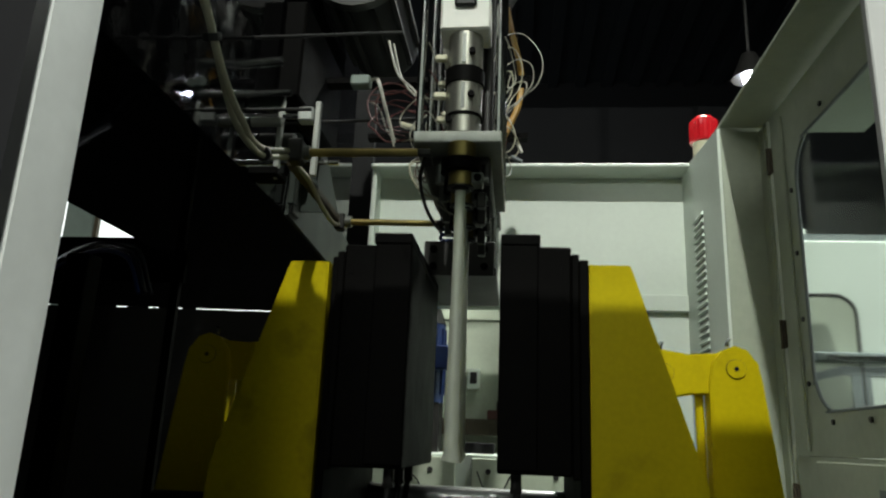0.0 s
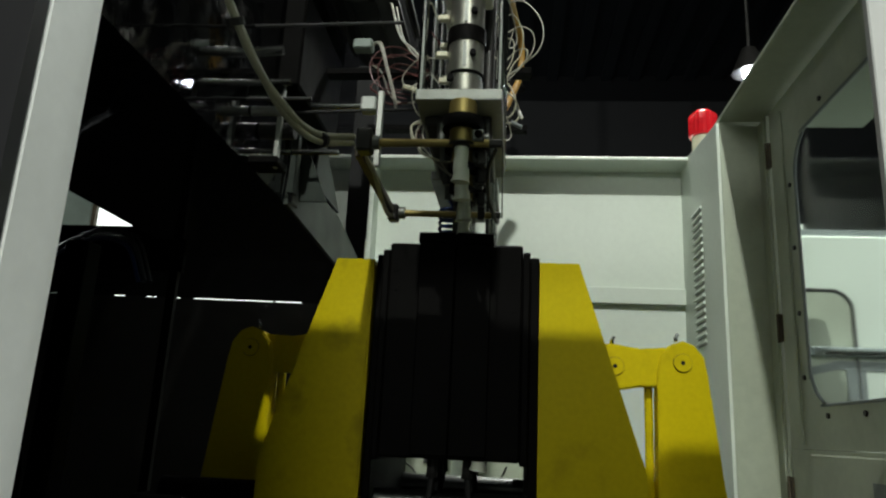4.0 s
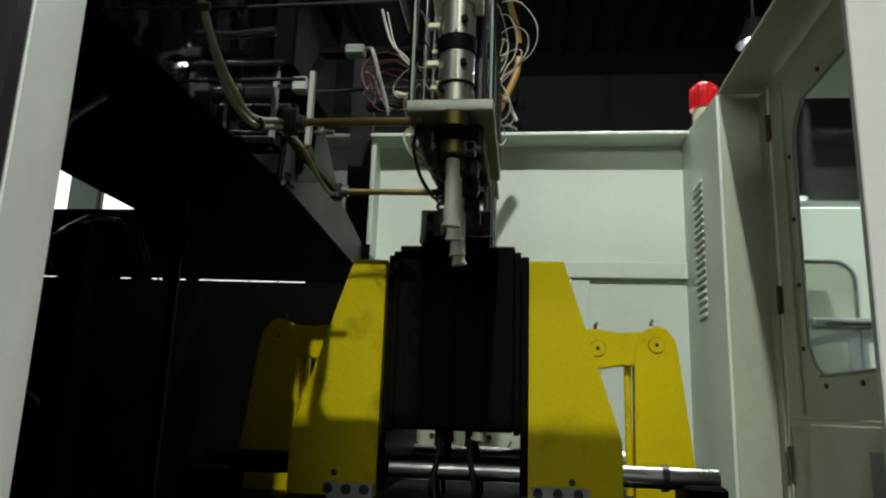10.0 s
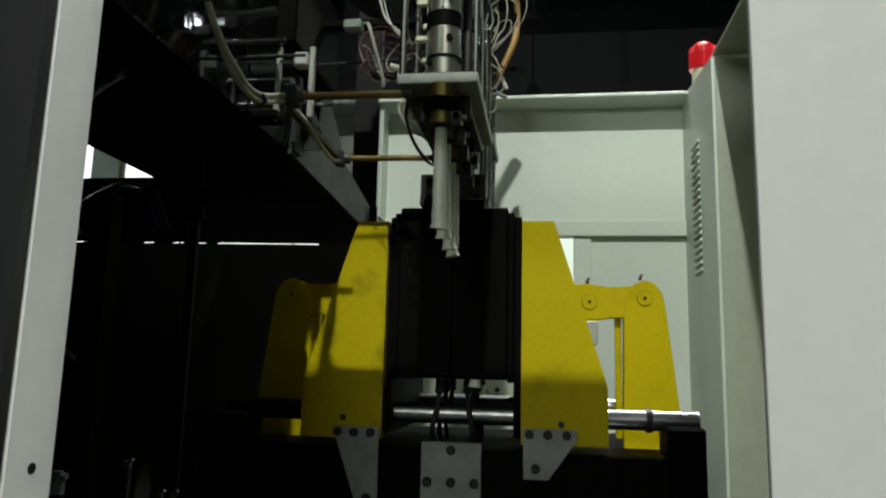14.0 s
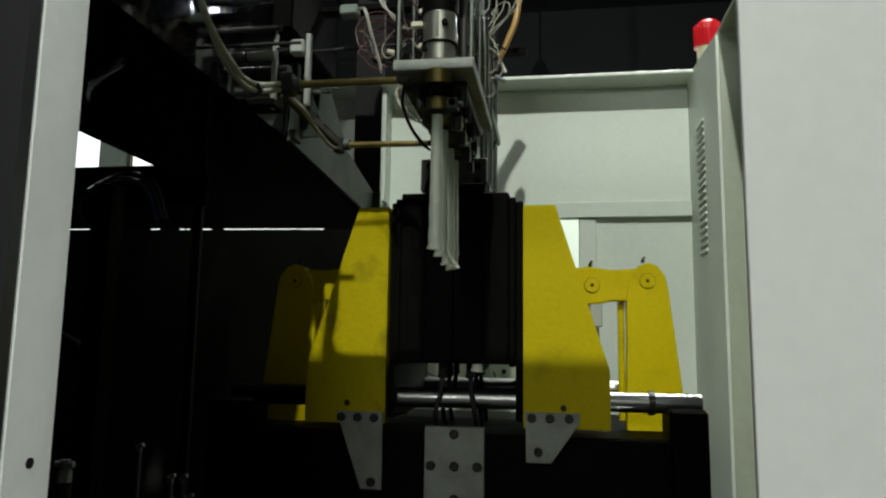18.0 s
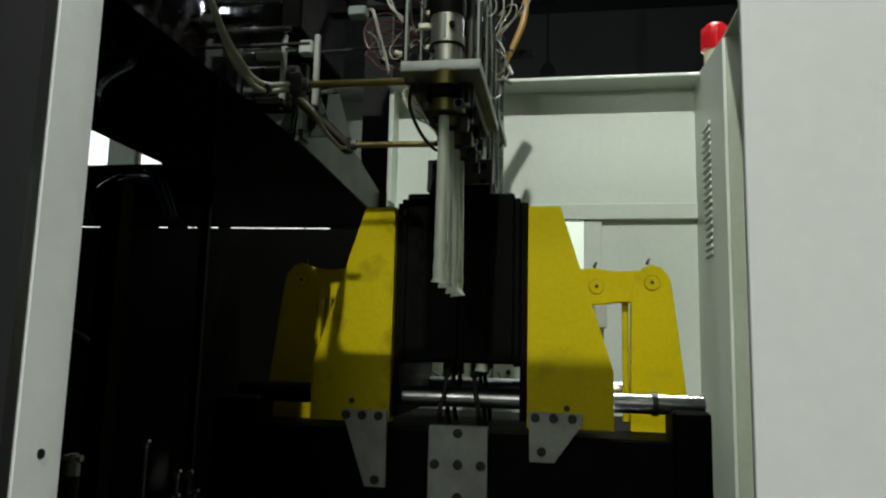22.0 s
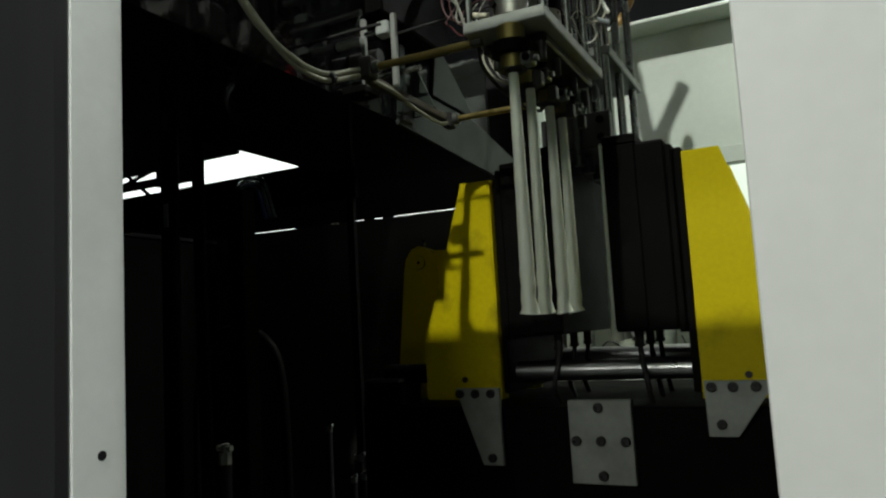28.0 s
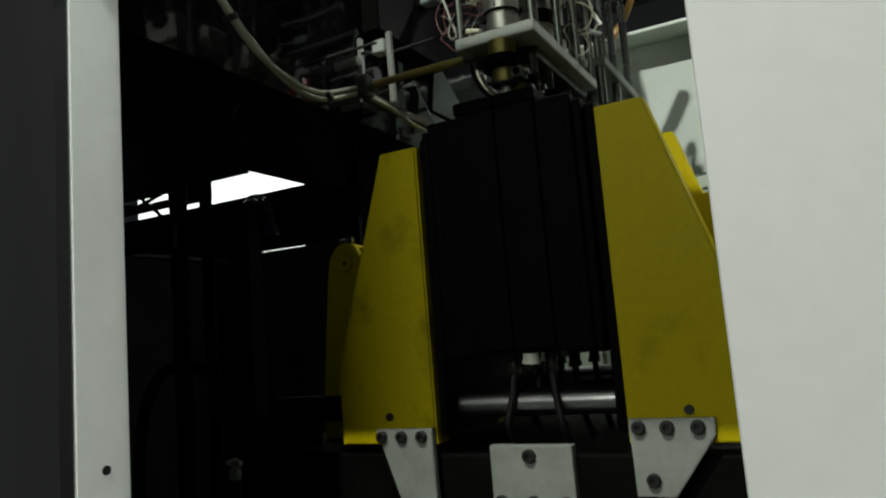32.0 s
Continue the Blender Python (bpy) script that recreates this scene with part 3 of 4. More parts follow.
for k in range(10):
    a = 2 * math.pi * k / 10
    part("fin", box(N(), -0.346 + 0.084 * math.cos(a), -0.334 + 0.084 * math.cos(a), 1.30, 1.58, 2.239 + 0.084 * math.sin(a), 2.251 + 0.084 * math.sin(a)), BLACKMATT, over)
# Made-up black box, added to cover the lamp's reflection on the beam casing.
part("junction_box", box(N(), -0.4365, -0.395, 1.14, 1.42, 1.885, 2.08, 0.004), BLACKOX, over)
part("upright", box(N(), -0.470, -0.445, 1.735, 1.76, 1.71, 2.6), BLACKOX, over)

# ---------------------------------------------------------------- die head with four nozzles (rises and sinks)
head = thing("die_head", "four-fold extrusion die head with steel heater bands and brass nozzles", "die head")
PY = (0.98, 1.063, 1.175, 1.258)


def px(y):
    return -0.086 - 0.046 * (y - 1.0)


part("base_plate", box(N(), -0.156, -0.027, 0.967, 1.296, 1.7490, 1.7670, 0.0015), FOOT, head, "thick bare aluminium plate")
part("lower_body", box(N(), -0.148, -0.044, 1.02, 1.285, 1.733, 1.7485, 0.003), DARKSTEEL, head)
for i, y in enumerate(PY):
    x, yy = px(y), y + 0.012
    for z0, z1, r in ((1.7671, 1.7955, 0.0255), (1.7985, 1.848, 0.0275), (1.873, 1.931, 0.0265)):
        part("heater_band", rod(N(), (x, yy, z0), (x, yy, z1), r, 28), HEATER, head, smooth=True)
    for z0, z1, r in ((1.7955, 1.7985, 0.0285), (1.848, 1.873, 0.030)):
        part("clamp_ring", rod(N(), (x, yy, z0), (x, yy, z1), r, 24), BLACKOX, head, smooth=True)
    part("terminal_block", box(N(), x - 0.038, x + 0.038, yy - 0.03, yy + 0.03, 1.9315, 1.99, 0.003), CERAMIC, head, "white ceramic terminal block")
    part("feed_neck", rod(N(), (x, yy, 1.9901), (x, yy, 2.12), 0.02, 16), DARKSTEEL, head)
    part("plug", box(N(), x - 0.017, x + 0.017, yy - 0.036, yy - 0.0301, 1.968, 1.989, 0.004), RUBBER, head)
    bm = N()
    rod(bm, (x, y, 1.7231), (x, y, 1.7489), 0.021, 20)
    part("neck", bm, BRASS, head, smooth=True)
    bm = N()
    rod(bm, (x, y, 1.7055), (x, y, 1.723), 0.030, 20)
    part("collar", bm, BLACKOX, head, smooth=True)
    nozzle = part("nozzle", rod(N(), (x, y, 1.684), (x, y, 1.7045), 0.0185, 24), BRASS, head, smooth=True)
    part("die_ring", rod(N(), (x, y, 1.678), (x, y, 1.6839), 0.0135, 20), DARKSTEEL, nozzle, smooth=True)
    part("clamp_rim", rod(N(), (x, y, 1.6815), (x, y, 1.6835), 0.0200, 24), DARKSTEEL, nozzle, smooth=True)
    part("clamp_ear", box(N(), x + 0.0150, x + 0.0330, y - 0.013, y + 0.013, 1.6855, 1.7035, 0.002), DULL, nozzle, "split clamp ear with a socket screw")
    part("screw", rod(N(), (x + 0.025, y - 0.0131, 1.6945), (x + 0.025, y - 0.016, 1.6945), 0.0058, 12), BLACKOX, nozzle)
    part("screw", rod(N(), (x + 0.0331, y, 1.6945), (x + 0.040, y, 1.6945), 0.005, 8), DULL, nozzle)
    part("side_block", box(N(), x + 0.0225, x + 0.036, y + 0.016, y + 0.034, 1.660, 1.684, 0.002), DARKSTEEL, head)
    part("adjuster", rod(N(), (x - 0.034, y + 0.03, 1.700), (x - 0.034, y + 0.03, 1.729), 0.007, 10), DULL, head, smooth=True)
    part("adjuster", rod(N(), (x + 0.036, y + 0.03, 1.700), (x + 0.036, y + 0.03, 1.729), 0.007, 10), DARKSTEEL, head, smooth=True)
    part("band_seam", box(N(), x - 0.003, x + 0.003, yy - 0.0285, yy - 0.0262, 1.802, 1.844), DULL, head)
    part("band_seam", box(N(), x - 0.003, x + 0.003, yy - 0.0285, yy - 0.0262, 1.877, 1.927), DULL, head)
    for z in (1.832, 1.895):
        part("wire_ferrule", box(N(), x - 0.046, x - 0.027, yy - 0.012, yy - 0.002, z - 0.005, z + 0.005, 0.002), CREAM, head)
    for dx, dz in ((0.012, 1.896), (0.012, 1.825), (-0.020, 1.784)):
        part("screw", rod(N(), (x + dx, yy - 0.022, dz), (x + dx, yy - 0.031, dz), 0.005, 8), BLACKOX, head)
for x in (-0.150, -0.032):
    for y in (0.978, 1.10, 1.20, 1.288):
        part("tie_rod", rod(N(), (x, y, 1.7671), (x, y, 2.35), 0.006, 12), CHROME, head, smooth=True)
for y in (1.04, 1.27):
    part("air_pipe", rod(N(), (-0.052, y, 1.7671), (-0.052, y, 2.2), 0.009, 12), DARKSTEEL, head, smooth=True)
part("top_plate", box(N(), -0.18, -0.02, 0.99, 1.39, 2.35, 2.37), ALU, head)

# heater wires round the die head
rng = random.Random(5)
for i in range(12):
    s = 1 if i % 6 == 1 else -1
    y = rng.choice(PY) + 0.03 + rng.uniform(-0.01, 0.01)
    x = px(y)
    z = rng.choice((1.83, 1.90))
    reach = rng.uniform(0.025, 0.055)
    top = rng.uniform(0.0, 0.03)
    end = (x + s * rng.uniform(0.05, 0.08), y + rng.uniform(-0.05, 0.08), (1.81 if s < 0 else 1.83) + rng.uniform(-0.02, 0.06))
    pts = [(x + s * 0.045, y - 0.012, z), (x + s * (0.045 + reach * 0.5), y - 0.02 + rng.uniform(-0.02, 0.02), z + top), (x + s * (0.045 + reach), y + rng.uniform(-0.03, 0.03), z - 0.02), (x + s * (0.04 + reach * 0.8), y + rng.uniform(-0.03, 0.05), z - 0.05), end]
    mat = WIRER if (s < 0 and rng.random() < 0.45) else WIREW
    part("heater_wire", hose(N(), pts, rng.choice((0.0010, 0.0012, 0.0014)), 6, 5), mat, head, smooth=True)
# pale wires fanning out of the loom behind the head, and their thin loops
for k in range(5):
    o, q = 0.004 * k, 0.006 * math.sin(2.1 * k)
    w = (1.0, 0.55, 0.8, 0.35, 0.65)[k]
    pts = [(-0.045, 1.24 + 0.012 * k, 2.085 - 0.03 * k), (-0.045 + 0.045 * w, 1.24 + 0.010 * k, 2.092 - 0.022 * k), (-0.045 + 0.078 * w, 1.25 + q, 2.062 - 0.016 * k), (-0.045 + 0.086 * w, 1.25, 2.025 - 0.01 * k), (-0.045 + 0.076 * w, 1.25 + q, 1.990 - 0.006 * k), (-0.045 + 0.052 * w, 1.25, 1.965 - 0.004 * k), (-0.045 + 0.028 * w + q, 1.25 - q, 1.938), (-0.042 + q, 1.25, 1.908), (-0.047 - 0.5 * o, 1.25 + q, 1.888 - 2 * o)]
    part("heater_wire", hose(N(), pts, 0.0013, 6, 5), CABLE if k % 2 else WIREW, head, smooth=True)
for r, pts in ((0.0016, [(-0.076, 1.15, 1.932), (-0.043, 1.15, 1.918), (-0.030, 1.15, 1.887), (-0.038, 1.15, 1.854), (-0.051, 1.15, 1.845)]),
               (0.0015, [(-0.046, 1.25, 1.936), (-0.023, 1.25, 1.919), (-0.009, 1.25, 1.883), (-0.020, 1.25, 1.854), (-0.051, 1.25, 1.849)]),
               (0.0014, [(-0.046, 1.22, 1.900), (-0.015, 1.23, 1.885), (-0.002, 1.25, 1.862), (-0.012, 1.25, 1.842), (-0.040, 1.24, 1.838)])):
    part("heater_wire", hose(N(), pts, r, 6, 5), CABLE, head, smooth=True)
# leads hanging from the plate to the nozzles
for mat, r, pts in ((CABLE, 0.0018, [(-0.150, 1.1, 1.775), (-0.181, 1.1, 1.765), (-0.162, 1.1, 1.722), (-0.130, 1.1, 1.705), (-0.112, 1.09, 1.700)]),
                    (WIREW, 0.0016, [(-0.160, 1.14, 1.800), (-0.188, 1.15, 1.790), (-0.184, 1.15, 1.761), (-0.162, 1.15, 1.744), (-0.134, 1.15, 1.712), (-0.112, 1.16, 1.700)]),
                    (WIREW, 0.0014, [(-0.150, 1.13, 1.800), (-0.178, 1.14, 1.775), (-0.170, 1.15, 1.738), (-0.140, 1.16, 1.730), (-0.118, 1.17, 1.702)])):
    part("heater_wire", hose(N(), pts, r, 6, 5), mat, head, smooth=True)
part("sleeve", hose(N(), [(-0.050, 1.36, 2.345), (-0.045, 1.48, 2.352), (-0.025, 1.66, 2.352), (-0.006, 1.77, 2.335), (0.001, 1.80, 2.287), (-0.006, 1.80, 2.221), (-0.025, 1.80, 2.169), (-0.058, 1.80, 2.099), (-0.085, 1.80, 2.060), (-0.105, 1.79, 2.030)], 0.0090, 8), WIREO, head, "ochre braided sleeve", smooth=True)
part("cable_tie", rod(N(), (-0.040, 1.80, 2.138), (-0.0425, 1.80, 2.132), 0.0098, 10), RUBBER, head)

# loose wires, their plug and clips beside the die head
for k, (mat, r, pts) in enumerate((
    (WIRER, 0.0015, [(-0.156, 1.15, 1.887), (-0.189, 1.15, 1.902), (-0.226, 1.15, 1.908), (-0.252, 1.15, 1.882), (-0.264, 1.14, 1.858), (-0.250, 1.13, 1.842), (-0.228, 1.13, 1.821), (-0.197, 1.14, 1.829)]),
    (WIRER, 0.0013, [(-0.162, 1.15, 1.893), (-0.211, 1.14, 1.92), (-0.243, 1.13, 1.909), (-0.251, 1.13, 1.885), (-0.241, 1.14, 1.85), (-0.20, 1.15, 1.84)]),
    (WIRER, 0.0013, [(-0.15, 1.12, 1.90), (-0.19, 1.12, 1.912), (-0.225, 1.12, 1.905), (-0.262, 1.14, 1.915)]),
    (WIREW, 0.0016, [(-0.268, 1.15, 1.950), (-0.254, 1.13, 1.940), (-0.244, 1.12, 1.917), (-0.235, 1.12, 1.885), (-0.223, 1.12, 1.846), (-0.213, 1.12, 1.808)]),
    (WIREW, 0.0016, [(-0.268, 1.15, 1.946), (-0.250, 1.125, 1.938), (-0.240, 1.115, 1.915), (-0.231, 1.115, 1.882), (-0.220, 1.115, 1.846), (-0.211, 1.115, 1.812)]),
    (WIREW, 0.0017, [(-0.268, 1.155, 1.910), (-0.250, 1.155, 1.895), (-0.232, 1.15, 1.85), (-0.21, 1.15, 1.832), (-0.18, 1.14, 1.83)]),
    (WIREW, 0.0022, [(-0.225, 1.08, 1.985), (-0.212, 1.08, 1.937), (-0.201, 1.08, 1.914), (-0.182, 1.08, 1.897), (-0.163, 1.08, 1.871)]),
    (WIREW, 0.0016, [(-0.218, 1.09, 1.985), (-0.206, 1.09, 1.935), (-0.192, 1.09, 1.905), (-0.172, 1.09, 1.882)]),
    (WIRER, 0.0013, [(-0.145, 1.13, 1.872), (-0.18, 1.14, 1.878), (-0.215, 1.15, 1.897), (-0.24, 1.15, 1.904), (-0.268, 1.15, 1.908)]),
    (WIRER, 0.0013, [(-0.15, 1.14, 1.862), (-0.175, 1.15, 1.884), (-0.205, 1.15, 1.888), (-0.232, 1.14, 1.866), (-0.224, 1.13, 1.845), (-0.19, 1.13, 1.838)]),
    (WIRER, 0.0014, [(-0.169, 1.13, 1.903), (-0.216, 1.13, 1.930), (-0.249, 1.13, 1.925), (-0.266, 1.13, 1.897), (-0.256, 1.13, 1.863), (-0.231, 1.13, 1.848), (-0.201, 1.13, 1.849)]))):
    part("heater_wire", hose(N(), pts, r, 6, 5), mat, head, smooth=True)
part("plug_box", box(N(), -0.303, -0.268, 1.14, 1.165, 1.936, 1.956, 0.003), GREENGREY, head)
part("wire_clip", rod(N(), (-0.203, 1.12, 1.849), (-0.176, 1.125, 1.843), 0.005, 8), CREAM, head)
part("wire_clip", rod(N(), (-0.006, 1.25, 1.871), (0.003, 1.25, 1.851), 0.0032, 8), CERAMIC, head)
part("wire_clip", rod(N(), (-0.017, 1.25, 1.843), (0.003, 1.25, 1.832), 0.0042, 8), TAPE, head)
# First line is added where it casts a bar shadow on the left bracket.
for a, b in (((-0.437, 1.02, 1.930), (-0.19, 1.02, 1.934)), ((-0.437, 1.20, 1.86), (-0.18, 1.20, 1.868)), ((-0.437, 1.02, 1.80), (-0.33, 1.02, 1.80))):
    part("air_line", rod(N(), a, b, 0.003, 8), RUBBER, over)

# ---------------------------------------------------------------- hot knife and its cylinder
knife = thing("hot_knife", "sliding hot-knife unit with two brass-coloured rods", "knife unit")
part("knife_rod", rod(N(), (-0.325, 0.979, 1.709), (-0.150, 0.979, 1.709), 0.0062, 14), BRASS, knife, smooth=True)
part("knife_rod", rod(N(), (-0.335, 1.29, 1.697), (-0.155, 1.29, 1.695), 0.0062, 14), BRASS, knife, smooth=True)
part("rod_tip", box(N(), -0.150, -0.130, 0.974, 0.984, 1.703, 1.714, 0.002), DARKSTEEL, knife)
part("rod_tip", box(N(), -0.155, -0.137, 1.285, 1.295, 1.690, 1.701, 0.002), DARKSTEEL, knife)
part("clamp", box(N(), -0.345, -0.322, 0.965, 0.993, 1.692, 1.728, 0.003), DARKSTEEL, knife)
part("clamp", box(N(), -0.350, -0.330, 1.278, 1.302, 1.680, 1.712, 0.003), DARKSTEEL, knife)
part("carrier", box(N(), -0.352, -0.338, 0.994, 1.277, 1.692, 1.707, 0.002), RUST, knife, "brown-stained carrier bar")
part("collar", rod(N(), (-0.3215, 0.979, 1.709), (-0.312, 0.979, 1.709), 0.0105, 14), DULL, knife, smooth=True)
part("collar", rod(N(), (-0.3295, 1.29, 1.697), (-0.318, 1.29, 1.697), 0.0115, 14), DULL, knife, smooth=True)
part("moving_bar", box(N(), -0.339, -0.329, 1.066, 1.076, 1.706, 1.838, 0.0015), ALU, knife, "bare aluminium upright")
part("piston_block", box(N(), -0.366, -0.340, 1.060, 1.082, 1.800, 1.826, 0.003), PLATE, knife)
part("piston_rod", rod(N(), (-0.45, 1.071, 1.812), (-0.366, 1.071, 1.812), 0.005, 10), CHROME, knife, smooth=True)
part("knife_wire", rod(N(), (-0.13, 0.98, 1.703), (-0.135, 1.29, 1.690), 0.0012, 6), DARKSTEEL, knife)
part("power_lead", hose(N(), [(-0.140, 0.985, 1.702), (-0.152, 1.03, 1.686), (-0.154, 1.12, 1.672), (-0.146, 1.21, 1.666), (-0.142, 1.275, 1.676), (-0.146, 1.288, 1.688)], 0.003, 8), RUBBER, knife, smooth=True)
slide = thing("knife_slide", "fixed aluminium slide frame of the hot knife", "slide frame")
part("upright", box(N(), -0.401, -0.392, 1.066, 1.076, 1.702, 1.842, 0.0015), ALU, slide)
part("cylinder", rod(N(), (-0.435, 1.09, 1.775), (-0.375, 1.09, 1.775), 0.014, 14), DARKSTEEL, slide, smooth=True)
part("cylinder", rod(N(), (-0.435, 1.045, 1.79), (-0.385, 1.045, 1.79), 0.008, 14), ALU, slide, smooth=True)
part("guide_rod", rod(N(), (-0.435, 1.10, 1.742), (-0.30, 1.10, 1.742), 0.005, 10), CHROME, slide, smooth=True)
part("air_cylinder", rod(N(), (-0.437, 0.985, 1.862), (-0.372, 0.985, 1.866), 0.008, 14), CHROME, slide, smooth=True)
part("air_cylinder", rod(N(), (-0.437, 1.01, 1.822), (-0.362, 1.01, 1.824), 0.006, 14), CHROME, slide, smooth=True)
part("gusset", prism(N(), [(-0.434, 1.835), (-0.37, 1.835), (-0.385, 1.795), (-0.434, 1.805)], 1.02, 1.026), GALV, slide)
part("foot", box(N(), -0.436, -0.386, 1.05, 1.10, 1.7025, 1.716, 0.002), BLACKOX, slide)
part("gusset", prism(N(), [(-0.43, 1.72), (-0.37, 1.72), (-0.43, 1.86)], 1.30, 1.306), GALV, slide)
part("bar", box(N(), -0.432, -0.418, 1.24, 1.262, 1.716, 1.86, 0.002), GALV, slide)

cable = thing("heater_cable", "pair of beige sleeved heater cables hanging in a loop", "cable", at=(-0.345, 0.58, 1.80))
for k in range(2):
    o = 0.006 - 0.012 * k
    pts = [(-0.022, -0.05, 0.45), (-0.014, -0.045, 0.20), (-0.006 + o, 0.0 - o, 0.045), (0.004 + o * 0.4, 0.10, -0.072 - o), (0.000 + o, 0.165 - o, -0.110 - o), (-0.004 + o, 0.22, -0.128 + 0.004 * k), (-0.006, 0.265, -0.127 - 0.009 * k), (-0.006, 0.316, -0.120 - 0.010 * k), (0.002, 0.385, -0.094 - 0.010 * k)]
    part("sleeve", hose(N(), pts, 0.0044, 10, 7), CABLE, cable, smooth=True)
for p, q in (((-0.006, 0.312, -0.129), (-0.006, 0.319, -0.126)), ((0.004, 0.098, -0.074), (0.004, 0.103, -0.081))):
    part("cable_tie", rod(N(), p, q, 0.0105, 12), RUBBER, cable)
lead = thing("knife_lead", "thin beige lead running along the knife carrier", "cable")
part("sleeve", hose(N(), [(-0.345, 0.975, 1.70), (-0.335, 1.05, 1.694), (-0.34, 1.15, 1.685), (-0.345, 1.25, 1.684), (-0.34, 1.285, 1.69)], 0.004, 8), CABLE, lead, smooth=True)

# ---------------------------------------------------------------- blowing station behind
blow = thing("blow_station", "steel blow-pin station with two plates and upright pins", "blow station")
part("lower_plate", box(N(), -0.20, -0.046, 1.452, 1.80, 1.634, 1.652, 0.002), DARKSTEEL, blow)
part("face_plate", box(N(), -0.195, -0.050, 1.43, 1.4515, 1.628, 1.700, 0.002), DARKSTEEL, blow)
for x in (-0.175, -0.07):
    for z in (1.646, 1.682):
        part("bolt", rod(N(), (x, 1.43, z), (x, 1.424, z), 0.008, 10), BLACKOX, blow)
part("upper_plate", box(N(), -0.19, -0.046, 1.46, 1.78, 1.826, 1.846, 0.002), DULL, blow)
for x in (-0.115, -0.06):
    for y in (1.47, 1.60, 1.74):
        part("column", rod(N(), (x, y, 1.652), (x, y, 2.4), 0.009, 14), ROD, blow, smooth=True)
for y in (1.43, 1.52, 1.61, 1.70):
    bm = N()
    rod(bm, (px(y) - 0.02, y + 0.03, 1.6), (px(y) - 0.02, y + 0.03, 1.849), 0.012, 14)
    part("blow_pin", bm, DULL, blow, smooth=True)
coil = [(-0.152 + 0.016 * math.cos(k * math.pi / 4), 1.475 + 0.016 * math.sin(k * math.pi / 4), 1.7005 + 0.0016 * k) for k in range(41)]
part("air_coil", hose(N(), [(-0.152, 1.475, 1.652), *coil, (-0.152, 1.475, 1.79)], 0.0034, 7, 2), BLUE, blow, "coiled blue air hose", smooth=True)
part("pin_rod", rod(N(), (-0.116, 1.418, 1.612), (-0.116, 1.418, 1.70), 0.006, 12), DULL, blow, smooth=True)
# Struts out of view, added to cast the forked shadow on the wall.
part("shadow_strut", rod(N(), (-0.003, 1.7, 2.508), (-0.102, 1.7, 2.33), 0.020, 12), DARKSTEEL, over)
part("shadow_strut", rod(N(), (-0.146, 1.7, 2.671), (-0.102, 1.7, 2.33), 0.020, 12), DARKSTEEL, over)
part("strut_bar", box(N(), -0.46, -0.126, 1.685, 1.715, 2.665, 2.695), BLACKMATT, over)
part("strut_post", box(N(), -0.47, -0.44, 1.685, 1.715, 2.6005, 2.664), BLACKMATT, over)

